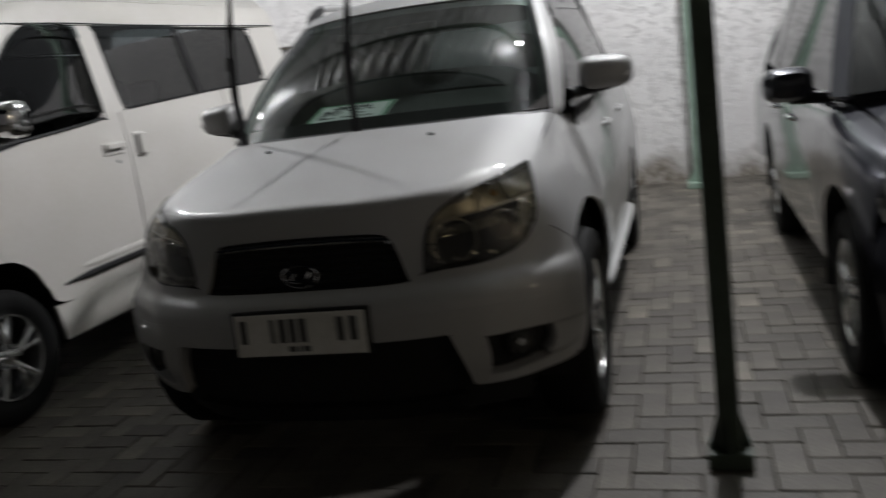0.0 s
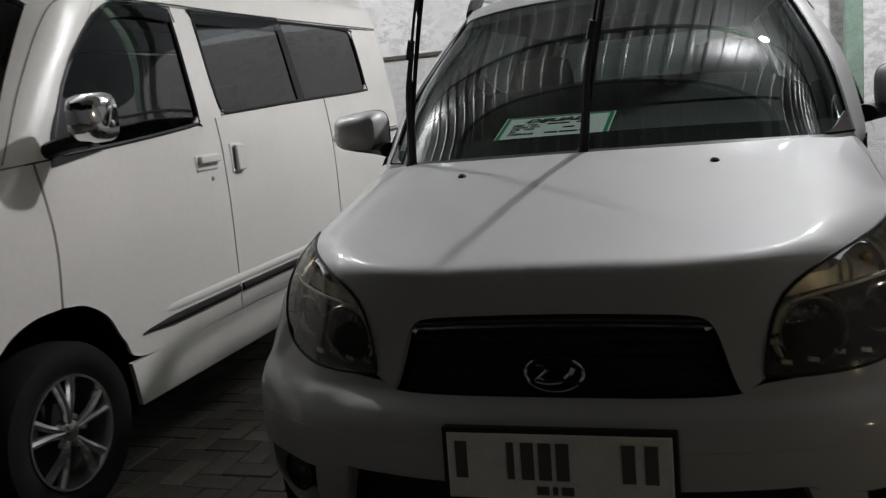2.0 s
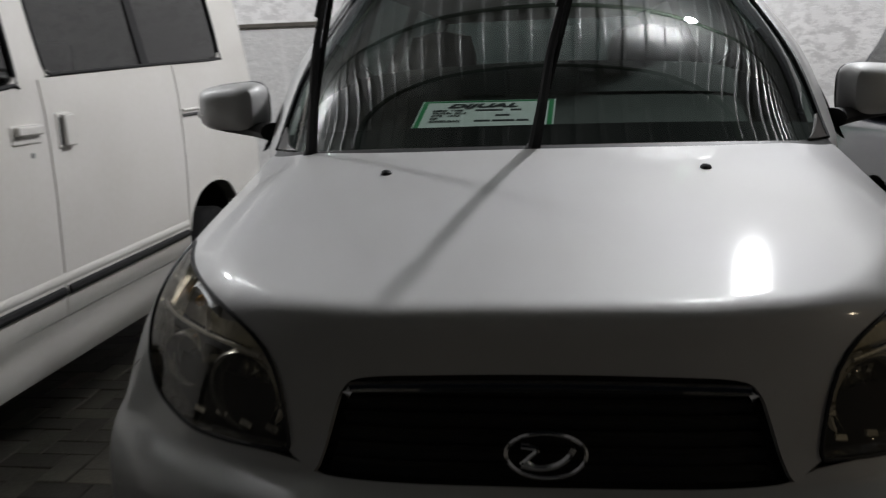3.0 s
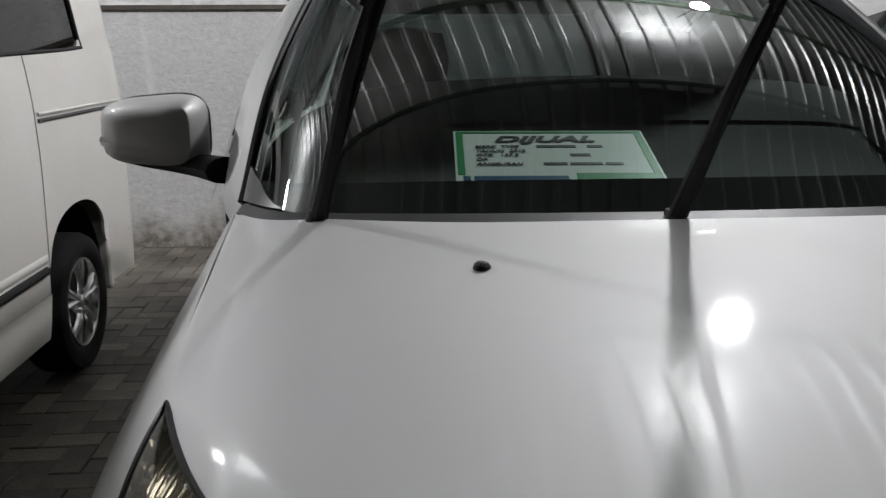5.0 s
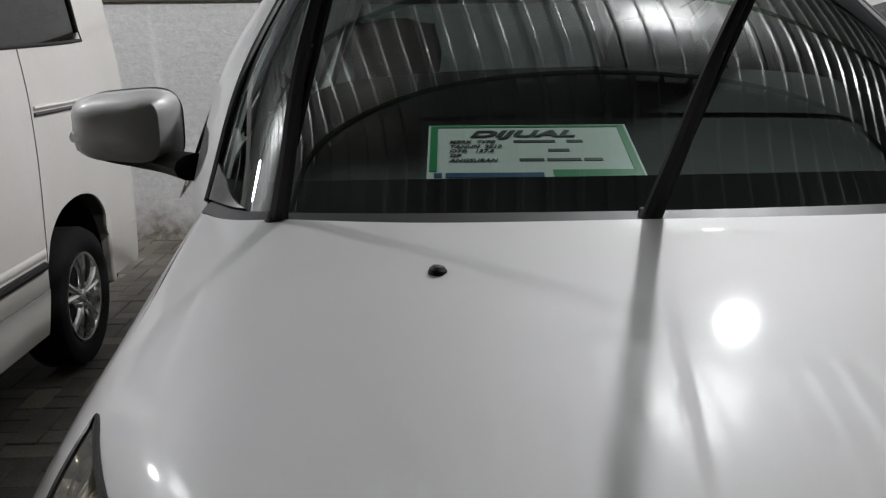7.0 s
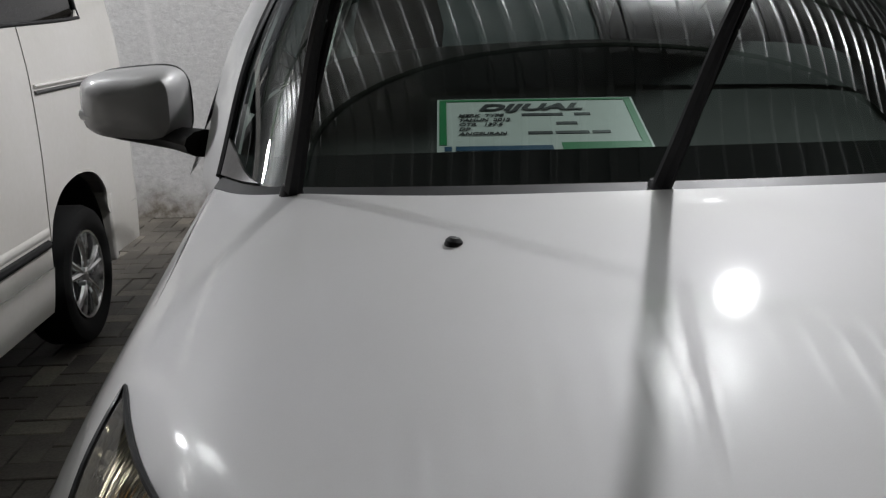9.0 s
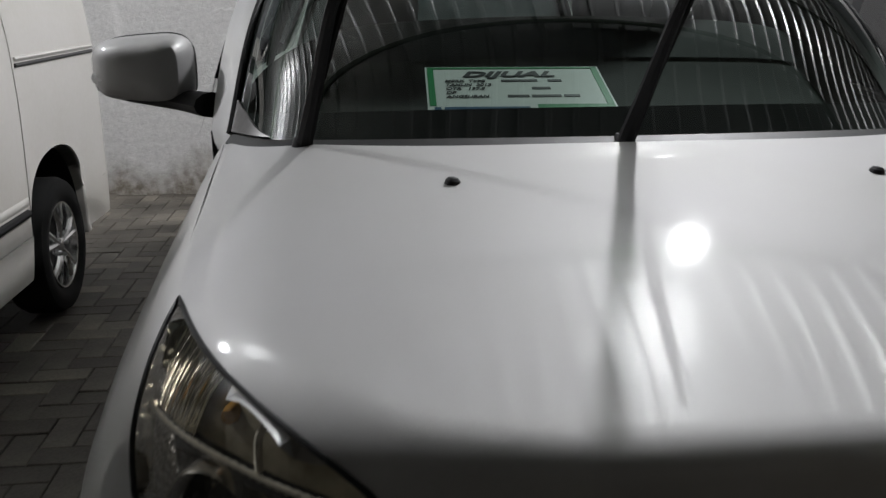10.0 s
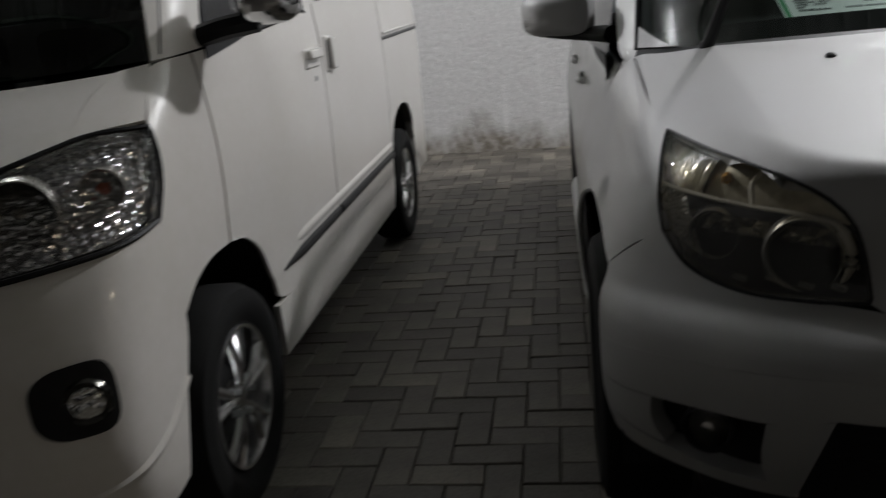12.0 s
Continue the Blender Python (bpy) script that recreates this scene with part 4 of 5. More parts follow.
def sale_card():
    """A printed card that leans on the dash behind the glass."""
    a, b, c = Vector((-.321, .981, 1.140)), Vector((.024, .962, 1.139)), Vector((-.313, 1.190, 1.206))
    u, v = (b - a), (c - a)
    w, h = u.length, v.length
    u.normalize()
    n = u.cross(v).normalized()
    v = n.cross(u)
    m = Matrix((u, v, n)).transposed().to_4x4()
    m.translation = a
    card = thing("sale_card", "white and green printed sale card lying on the dashboard", "card", at=m)
    part("board", box_bm(0, 0, -.002, w, h, 0), CARD_WHITE, card, smooth=False)
    bm = bmesh.new()
    for x0, y0, x1, y1 in ((.004, .03, .016, h - .005), (w - .016, .03, w - .004, h - .005), (.004, h - .012, w - .004, h - .004), (.20, .004, w - .004, .034)):
        box_bm(x0, y0, .0, x1, y1, .001, bm)
    part("green_border", bm, CARD_GREEN, card, smooth=False)
    bm = bmesh.new()
    box_bm(.012, .008, .0, .024, .024, .001, bm)
    box_bm(.03, .008, .0, .185, .024, .001, bm)
    part("maker_mark", bm, CARD_BLUE, card, "dark blue maker's mark", smooth=False)

    def words(text, x, y, size, mat, shear=0.0, extra=0.0):
        cu = bpy.data.curves.new("lettering", "FONT")
        cu.body, cu.size, cu.shear, cu.offset, cu.extrude = text, size, shear, extra, .0004
        tmp = new("lettering", cu)
        dg = bpy.context.evaluated_depsgraph_get()
        me = bpy.data.meshes.new_from_object(tmp.evaluated_get(dg))
        bpy.data.objects.remove(tmp)
        me.materials.clear()
        me.materials.append(mat)
        ob = new("lettering", me)
        ob.parent, ob.location = card, (x, y, .0016)
        return ob
    big = words("DIJUAL", .07, h - .054, .046, CARD_INK, .3, .0016)
    big.scale = (1.25, .8, 1)
    for i, text in enumerate(("MERK  TYPE", "TAHUN  2012", "OTR   137.5", "DP", "ANGSURAN")):
        words(text, .036, h - .080 - i * .0185, .0145, CARD_INK, .2, .0004)
    bm = bmesh.new()
    for x0, x1, row in ((.145, .215, 0), (.235, .262, 0), (.20, .235, 2), (.15, .19, 4), (.195, .25, 4), (.255, .285, 4)):
        box_bm(x0, h - .078 - row * .0185, .0, x1, h - .068 - row * .0185, .001, bm)
    part("handwriting", bm, CARD_INK, card, smooth=False)


CARD_WHITE = textured(principled("card_white", (0.80, 0.82, 0.81), 0.35), 10.0, 0.06, 0.0, 60.0)
CARD_GREEN = principled("card_green", (0.03, 0.28, 0.10), 0.35)
CARD_BLUE = principled("card_blue", (0.03, 0.10, 0.20), 0.35)
CARD_INK = principled("card_ink", (0.02, 0.02, 0.025), 0.4)
sale_card()

# ---- white van ----
VAN_X = -2.58
van_front = natural([.15, .3, .45, .6, .75, .9, 1.0, 1.08, 1.19, 1.3, 1.6, 1.8, 2.0], [.12, .02, -.01, .0, .04, .12, .20, .30, .44, .52, .76, .94, 1.4])
van_depth = natural([0, .3, .5, .62, .72, .78, .81, .835], [0, .01, .035, .07, .125, .18, .25, .45])
van_side = natural([.15, .3, .5, .7, .95, 1.15, 1.3, 1.45, 1.7, 1.8, 1.9, 2.0], [.79, .815, .825, .83, .835, .832, .82, .80, .765, .745, .72, .66])


def van_skin(p):
    x, y, z = np.abs(p[..., 0] - VAN_X), p[..., 1], p[..., 2]
    w = van_side(z) / .833
    k = np.minimum(x / w, .86)
    slope = (van_depth(k + .002) - van_depth(k)) / .002
    front = (van_front(z) + van_depth(k) - y) / np.sqrt(1 + slope ** 2)
    side = x - van_side(z)
    top = z - (2.0 + .03 * (y - 1.8) - .05 * (x / .7) ** 2)
    back = y - 4.12 + .06 * (z - 1.0)
    return smax(smax(smax(front, side, .05), top, .10), back, .06)


def van_spine(g):
    c = np.zeros_like(g)
    c[..., 0] = VAN_X
    c[..., 1] = np.clip(g[..., 1], .95, 3.6)
    c[..., 2] = np.clip(g[..., 2], .6, 1.2)
    return c


van_shell = Shell(van_skin, van_spine)


def white_van():
    van = thing("white_van", "white passenger van with tinted windows and chrome mirrors", "van")
    van.location.x = 0
    sh = van_shell
    I = (VAN_X, 2.2, 1.0)

    def P(s, pts):
        return [(VAN_X + s * x, y, z) for x, y, z in pts]

    def panel(name, lo, hi, l, r, s, nu=30, nv=20, mat=WHITE, shrink=0.0, depth=.012, parent=van, label=""):
        g = sh.on(coons(P(s, lo), P(s, hi), P(s, l), P(s, r), nu, nv), shrink)
        return part(name, sheet_bm(g, depth, I), mat, parent, label)

    u = np.linspace(-1, 1, 41)
    # near-black hull added behind the panels to colour their gaps as shade
    for zs, reach in (((.25, .4, .55, .7), .72), ((.74, .85, 1.0, 1.08), 1.5)):
        rows = [[(VAN_X + .83 * math.sin(a * reach), 1.2 - 1.25 * math.cos(a * reach), z) for a in u] for z in zs]
        part("inner_body", grid_bm(sh.on(np.array(rows), .04)), VOID, van)
    hub_f, hub_r = .69, 3.34
    for s in (1, -1):
        # front cheek between lamp, bumper, arch and door
        panel("cheek", [(.83, .425, .64), (.83, .50, .69), (.83, .60, .72), (.83, .715, .725)], [(.822, .462, 1.075), (.815, .51, 1.13), (.80, .585, 1.19), (.83, .715, 1.205)], [(.83, .425, .64), (.829, .404, .75), (.819, .391, .868), (.825, .45, .98), (.822, .462, 1.075)], [(.83, .715, .725), (.83, .735, .95), (.83, .715, 1.205)], s, 30, 24, shrink=.0015)
        panel("wing", [(.665, .36, 1.065), (.76, .39, 1.075), (.818, .458, 1.08)], [(.70, .55, 1.185), (.75, .565, 1.19), (.795, .585, 1.195)], [(.665, .36, 1.065), (.675, .45, 1.13), (.70, .55, 1.185)], [(.818, .458, 1.08), (.812, .51, 1.13), (.795, .585, 1.195)], s, 16, 16)
        panel("front_door", [(.83, .725, .725), (.83, .83, .705), (.83, .93, .64), (.83, 1.0, .53), (.83, 1.12, .44), (.83, 1.81, .44)], [(.83, .725, 1.205), (.82, 1.2, 1.235), (.815, 1.80, 1.30)], [(.83, .725, .725), (.83, .745, .95), (.83, .725, 1.205)], [(.83, 1.81, .44), (.83, 1.81, .9), (.815, 1.80, 1.30)], s, 50, 30)
        panel("sliding_door", [(.83, 1.82, .44), (.83, 2.97, .44)], [(.815, 1.81, 1.305), (.815, 2.95, 1.36)], [(.83, 1.82, .44), (.83, 1.82, .9), (.815, 1.81, 1.305)], [(.83, 2.97, .44), (.83, 2.97, .9), (.815, 2.95, 1.36)], s, 40, 30)
        panel("rear_quarter", [(.83, 2.98, .54), (.83, 3.03, .64), (.83, 3.15, .72), (.83, 3.34, .75), (.83, 3.53, .72), (.83, 3.65, .63), (.83, 3.70, .50), (.80, 4.10, .50)], [(.815, 2.96, 1.36), (.81, 3.6, 1.39), (.78, 4.08, 1.40)], [(.83, 2.98, .54), (.83, 2.98, .9), (.815, 2.96, 1.36)], [(.80, 4.10, .50), (.80, 4.11, .9), (.78, 4.08, 1.40)], s, 50, 30)
        panel("side_skirt", [(.81, 1.06, .26), (.81, 2.0, .26), (.81, 2.95, .26)], [(.83, 1.02, .435), (.83, 2.0, .435), (.83, 2.98, .435)], [(.81, 1.06, .26), (.83, 1.02, .435)], [(.81, 2.95, .26), (.83, 2.98, .435)], s, 30, 8, depth=.02)
        panel("rear_bumper_side", [(.80, 3.74, .30), (.78, 4.1, .30)], [(.83, 3.70, .50), (.80, 4.10, .495)], [(.80, 3.74, .30), (.83, 3.70, .50)], [(.78, 4.1, .30), (.80, 4.10, .495)], s, 12, 8)
        # pillars and roof edge
        panel("front_pillar", [(.795, .590, 1.20), (.83, .81, 1.217)], [(.69, .99, 1.785), (.73, 1.25, 1.775)], [(.795, .590, 1.20), (.745, .74, 1.45), (.69, .99, 1.785)], [(.83, .81, 1.217), (.80, .965, 1.50), (.73, 1.25, 1.775)], s, 8, 30)
        panel("centre_pillar", [(.82, 1.68, 1.28), (.82, 1.86, 1.31)], [(.75, 1.66, 1.77), (.75, 1.81, 1.77)], [(.82, 1.68, 1.28), (.75, 1.66, 1.77)], [(.82, 1.86, 1.31), (.75, 1.81, 1.77)], s, 8, 16)
        panel("rear_pillar", [(.81, 3.62, 1.39), (.78, 4.08, 1.40)], [(.75, 3.56, 1.77), (.73, 4.04, 1.77)], [(.81, 3.62, 1.39), (.75, 3.56, 1.77)], [(.78, 4.08, 1.40), (.73, 4.04, 1.77)], s, 16, 12)
        panel("roof_edge", [(.69, .995, 1.79), (.735, 1.15, 1.78), (.755, 2.4, 1.775), (.73, 4.04, 1.775)], [(.60, 1.0, 1.84), (.66, 1.2, 1.86), (.66, 2.4, 1.87), (.64, 4.0, 1.86)], [(.69, .995, 1.79), (.60, 1.0, 1.84)], [(.73, 4.04, 1.775), (.64, 4.0, 1.86)], s, 50, 8)
        # windows
        panel("window_front", [(.83, .81, 1.217), (.82, 1.2, 1.24), (.82, 1.68, 1.285)], [(.74, 1.24, 1.77), (.75, 1.4, 1.77), (.75, 1.66, 1.765)], [(.83, .81, 1.217), (.80, .97, 1.50), (.74, 1.24, 1.77)], [(.82, 1.68, 1.285), (.75, 1.66, 1.765)], s, 24, 16, TINTED, .006)
        panel("window_rear", [(.82, 1.86, 1.315), (.82, 2.7, 1.355), (.81, 3.62, 1.395)], [(.75, 1.81, 1.765), (.75, 2.7, 1.77), (.75, 3.56, 1.765)], [(.82, 1.86, 1.315), (.75, 1.81, 1.765)], [(.81, 3.62, 1.395), (.75, 3.56, 1.765)], s, 30, 16, TINTED, .006)
        panel("window_divider", [(.82, 2.64, 1.352), (.82, 2.72, 1.356)], [(.75, 2.58, 1.77), (.75, 2.64, 1.77)], [(.82, 2.64, 1.352), (.75, 2.58, 1.77)], [(.82, 2.72, 1.356), (.75, 2.64, 1.77)], s, 4, 10, BLACK, -.001)
        if s > 0:
            panel("door_visor", [(.785, .99, 1.53), (.765, 1.27, 1.70), (.765, 1.67, 1.70)], [(.77, 1.06, 1.60), (.75, 1.29, 1.765), (.75, 1.66, 1.765)], [(.785, .99, 1.53), (.77, 1.06, 1.60)], [(.765, 1.67, 1.70), (.75, 1.66, 1.765)], s, 24, 5, VISOR, -.014, .008, label="clear smoky plastic window visor")
            panel("slide_visor", [(.765, 1.82, 1.70), (.765, 2.62, 1.71)], [(.75, 1.81, 1.77), (.75, 2.60, 1.775)], [(.765, 1.82, 1.70), (.75, 1.81, 1.77)], [(.765, 2.62, 1.71), (.75, 2.60, 1.775)], s, 16, 5, VISOR, -.014, .008, label="clear smoky plastic window visor")
        # rounded corners of the window openings
        for c, a, b in (((.83, .80, 1.215), (.81, .875, 1.36), (.828, .98, 1.226)), ((.74, 1.23, 1.775), (.77, 1.12, 1.66), (.75, 1.38, 1.77)), ((.82, 1.68, 1.285), (.82, 1.59, 1.276), (.81, 1.677, 1.36)), ((.75, 1.66, 1.765), (.75, 1.60, 1.765), (.757, 1.662, 1.71)),
                        ((.82, 1.86, 1.315), (.81, 1.852, 1.38), (.82, 1.94, 1.319)), ((.75, 1.81, 1.765), (.757, 1.816, 1.71), (.75, 1.87, 1.765)),
                        ((.81, 3.62, 1.395), (.81, 3.52, 1.39), (.80, 3.61, 1.48)), ((.75, 3.56, 1.765), (.75, 3.47, 1.765), (.76, 3.57, 1.69))):
            c, a, b = (np.array(q) for q in (c, a, b))
            rows = []
            for k in (0.0, .25, .5):
                w = np.linspace(.02, .98, 13)[:, None]
                corner = np.where(w < .5, a + (c - a) * 2 * w, c + (b - c) * (2 * w - 1))
                arc = (1 - w) ** 2 * a + 2 * w * (1 - w) * c + w ** 2 * b
                rows.append(corner + (arc - corner) * 2 * k)
            rows = np.array(rows)
            rows[..., 0] = VAN_X + s * rows[..., 0]
            part("corner_fillet", sheet_bm(sh.on(rows, -.003), .008, I), WHITE, van)
        # rubber round the glass, the door's outline, the gutter, the bumper's crease
        for name, pts in (("window_seal", [(.828, .85, 1.222), (.82, 1.2, 1.242), (.82, 1.64, 1.281), (.815, 1.672, 1.31), (.757, 1.658, 1.70), (.752, 1.63, 1.757), (.75, 1.4, 1.764), (.745, 1.28, 1.755), (.765, 1.13, 1.66), (.80, .965, 1.49), (.825, .835, 1.28), (.828, .85, 1.222)]),
                          ("window_seal", [(.82, 1.90, 1.319), (.82, 2.7, 1.357), (.81, 3.56, 1.393), (.805, 3.608, 1.43), (.755, 3.568, 1.71), (.75, 3.52, 1.763), (.75, 2.7, 1.766), (.75, 1.86, 1.762), (.753, 1.822, 1.73), (.815, 1.856, 1.36), (.82, 1.90, 1.319)])):
            part(name, tube_bm(sh.on(smooth_line(P(s, pts), 120), .001), .0085, 6), BLACK, van)
        part("door_seam", tube_bm(sh.on(smooth_line(P(s, [(.80, .62, 1.212), (.755, .80, 1.47), (.715, 1.03, 1.74), (.735, 1.16, 1.785)]), 40), .001), .0028, 5), TRIM_SHADE, van)
        part("gutter", tube_bm(sh.on(smooth_line(P(s, [(.735, 1.16, 1.785), (.748, 1.4, 1.788), (.757, 2.4, 1.786), (.735, 4.0, 1.786)]), 60), .001), .0045, 5), TRIM_SHADE, van)
        part("bumper_crease", tube_bm(sh.on(smooth_line(P(s, [(.829, .375, .50), (.80, .29, .425), (.70, .16, .365), (.5, .06, .33)]), 30), .010), .016, 8), WHITE, van)
        # gutter rail, rubbing strips, handles
        part("slide_rail", tube_bm(sh.on(smooth_line(P(s, [(.83, 2.99, 1.115), (.83, 3.5, 1.12), (.82, 4.02, 1.125)]), 20), -.001), .009, 6), TRIM_SHADE, van)
        part("rail_lip", tube_bm(sh.on(smooth_line(P(s, [(.83, 2.99, 1.14), (.83, 3.5, 1.145), (.82, 4.02, 1.15)]), 20), -.003), .008, 6), WHITE, van)
        part("rub_strip", tube_bm(sh.on(smooth_line(P(s, [(.83, 1.10, .525), (.83, 1.2, .53), (.83, 1.80, .535)]), 20), -.003), .014, 8, flat=1.3, taper=np.clip(np.linspace(.2, 3, 20), 0, 1)), BLACK, van)
        part("rub_strip", tube_bm(sh.on(smooth_line(P(s, [(.83, 1.83, .535), (.83, 2.94, .54)]), 20), -.003), .014, 8, flat=1.3), BLACK, van)
        for y0, y1, up in ((1.585, 1.76, 0), (1.865, 1.965, 1)):
            q = sh.on(np.array(P(s, [(.83, (y0 + y1) / 2, 1.115)])))[0]
            bm = box_bm(q[0] - .02, y0, 1.05 if up else 1.082, q[0] + .006, y1, 1.185 if up else 1.152)
            hnd = part("handle_pocket", bm, WHITE, van, bevel=.008)
            if up:
                # dark strip for the shadow in the gap left of the handle
                part("pocket_shade", box_bm(q[0] - .01, y0 + .012, 1.066, q[0] + .0085, y0 + .030, 1.168), TRIM_SHADE, hnd, bevel=.004)
            part("handle", box_bm(q[0] - .01, y0 + (.025 if up else .015), 1.06 if up else 1.115, q[0] + .026, y1 - .008, 1.176 if up else 1.148), WHITE, hnd, bevel=.006)
        q = sh.on(np.array(P(s, [(.83, 1.70, 1.045)])))[0]
        part("key_lock", lathe_bm([(.001, .003), (.009, .003), (.012, -.004)], 16, m=pose(q[0], q[1], q[2], 0, 0, 0 if s > 0 else 180)), STEEL, van)
        # chrome mirror on a black foot
        c = np.array((VAN_X + s * .985, .82, 1.335))
        rows = []
        for d, k in ((-.075, .3), (-.07, .6), (-.045, .88), (0, 1), (.03, .98), (.035, .9)):
            rows.append([(c[0] + .078 * k * math.copysign(abs(math.cos(a)) ** .6, math.cos(a)), c[1] + d, c[2] + .082 * k * math.copysign(abs(math.sin(a)) ** .6, math.sin(a))) for a in np.linspace(0, 2 * math.pi, 28, endpoint=False)])
        bm = grid_bm(np.array(rows), None, True)
        bm.verts.ensure_lookup_table()
        bm.faces.new([bm.verts[i] for i in range(28)])
        bm.faces.new([bm.verts[len(bm.verts) - 28 + i] for i in range(28)])
        mir = part("door_mirror", bm, CHROME, van, "chrome-covered door mirror")
        part("mirror_foot", tube_bm(smooth_line([c + np.array((s * -.20, -.03, -.10)), c + np.array((s * -.12, -.01, -.08)), c + np.array((s * -.03, .0, -.07))], 10), .028, 8), BLACK, mir)
        part("mirror_triangle", sheet_bm(sh.on(coons(P(s, [(.83, .79, 1.185), (.83, 1.04, 1.222)]), P(s, [(.80, .915, 1.42), (.81, 1.0, 1.40)]), P(s, [(.83, .79, 1.185), (.825, .825, 1.30), (.80, .915, 1.42)]), P(s, [(.83, 1.04, 1.222), (.81, 1.0, 1.40)]), 8, 8), -.004), .01, I), BLACK, van)
        # lamp, fog lamp
        lo = [(.812, .39, .875), (.77, .30, .855), (.65, .18, .835), (.5, .13, .82), (.38, .11, .82)]
        hi = [(.815, .455, 1.067), (.75, .36, 1.068), (.65, .32, 1.05), (.5, .26, 1.01), (.38, .2, .97)]
        g0 = coons(P(s, lo), P(s, hi), P(s, [lo[0], (.822, .43, .96), hi[0]]), P(s, [lo[-1], hi[-1]]), 30, 20)
        hl = part("headlamp", sheet_bm(sh.on(g0, .035), .01, I), VAN_BRIGHT, van, "large clear headlamp")
        lens = part("lens", sheet_bm(sh.on(g0, -.003), .02, I), VAN_LENS, hl)
        lens.visible_shadow = False
        rim = sh.on(g0, -.004)
        rim = np.vstack([rim[0], rim[1:, -1], rim[-1, ::-1], rim[::-1, 0]])
        part("gasket", tube_bm(rim[::2], .006, 6), BLACK, hl)
        for bx, by, bz, r in ((.735, .33, .96, .045), (.60, .235, .935, .075)):
            m = pose(VAN_X + s * bx, by, bz, 0, 0, -90 + s * 20)
            b = part("projector_ring", lathe_bm([(r * .90, -.02), (r * .94, .008), (r, .012), (r * 1.05, .0), (r * 1.05, -.03)], 30, m=m), RING, hl)
            part("bulb_cap", lathe_bm([(.001, .0), (.014, -.004), (.016, -.05)], 16, m=m), AMBER_RED if r < .05 else LAMP_DARK, b)
            part("bowl", lathe_bm([(.012, -.055), (r * .6, -.035), (r * .92, .0)], 30, m=m), BOWL if r > .05 else VAN_BRIGHT, b)
        ang = np.linspace(0, 2 * math.pi, 33)
        def squarish(v):
            return math.copysign(abs(v) ** .62, v)
        disc = np.array([[(VAN_X + s * (.685 + k * .105 * squarish(math.cos(a))), .15, .58 + k * (.074 + .012 * math.cos(a)) * squarish(math.sin(a))) for a in ang] for k in (1.0, .85, .6, .3, .02)])
        g = sh.on(disc, -.004)
        fr = part("fog_recess", grid_bm(g), BLACK, van)
        q = sh.on(np.array(P(s, [(.71, .15, .575)])))[0]
        part("fog_lamp", lathe_bm([(.001, .006), (.03, .006), (.045, .010), (.05, .0)], 24, m=pose(q[0], q[1] - .004, q[2], 0, 0, -90 + s * 22)), BOWL, fr)
        part("fog_lens", lathe_bm([(.001, .014), (.02, .013), (.033, .009), (.036, .004)], 24, m=pose(q[0], q[1] - .004, q[2], 0, 0, -90 + s * 22)), VAN_BRIGHT, fr)
        # arches and wells
        for y0 in (hub_f, hub_r):
            rr = .435
            w = np.array([[(VAN_X + s * xx, y0 + r * .82 * math.cos(a), .31 + r * math.sin(a)) for a in np.linspace(-.2, math.pi + .2, 24)] for xx, r in ((.79, rr), (.6, rr + .02), (.5, rr), (.49, .05))])
            part("wheel_well", grid_bm(w), VOID, van)
            wheel_part_at(van, VAN_X + s * .735, y0, .305, .19, 5, s, True)
        part("arch_flare", box_bm(VAN_X + s * .79 - .04, 3.685, .27, VAN_X + s * .79 + .04, 3.73, .60), WHITE, van, bevel=.012)
        part("side_moulding", tube_bm(sh.on(smooth_line(P(s, [(.83, 1.04, .570), (.83, 1.3, .578), (.83, 2.96, .585)]), 30), .014), .019, 10, flat=1.5, taper=np.clip(np.linspace(.1, 6, 30), 0, 1)), WHITE, van)
    # bumper, nose, screen, roof, tail
    half = [(0, .02, .20), (.5, .04, .20), (.70, .15, .21), (.78, .25, .23), (.82, .33, .26)]
    top = [(0, .06, .80), (.38, .08, .812), (.5, .12, .812), (.65, .17, .827), (.77, .295, .847), (.816, .388, .868)]
    lo, hi = flip(half[1:])[::-1] + half, flip(top[1:])[::-1] + top
    edge = [(.82, .33, .26), (.83, .365, .45), (.83, .42, .62), (.826, .405, .75), (.816, .388, .868)]
    panel("front_bumper", lo, hi, flip(edge), edge, 1, 120, 40)
    panel("lower_intake", [(-.45, .03, .27), (.45, .03, .27)], [(-.5, .03, .42), (.5, .03, .42)], [(-.45, .03, .27), (-.5, .03, .42)], [(.45, .03, .27), (.5, .03, .42)], 1, 30, 8, BLACK, -.004)
    panel("grille", [(-.375, .05, .815), (.375, .05, .815)], [(-.375, .1, .965), (.375, .1, .965)], [(-.375, .05, .815), (-.375, .1, .965)], [(.375, .05, .815), (.375, .1, .965)], 1, 30, 8, CHROME, .0)
    lo = [(-.66, .36, 1.06), (-.5, .3, 1.02), (-.38, .25, .98), (0, .22, .972), (.38, .25, .98), (.5, .3, 1.02), (.66, .36, 1.06)]
    hi = [(-.695, .55, 1.183), (-.4, .50, 1.17), (0, .49, 1.165), (.4, .50, 1.17), (.695, .55, 1.183)]
    panel("hood", lo, hi, [lo[0], (-.67, .45, 1.13), hi[0]], [lo[-1], (.67, .45, 1.13), hi[-1]], 1, 60, 20)
    lo = [(-.79, .585, 1.20), (-.6, .54, 1.195), (0, .50, 1.18), (.6, .54, 1.195), (.79, .585, 1.20)]
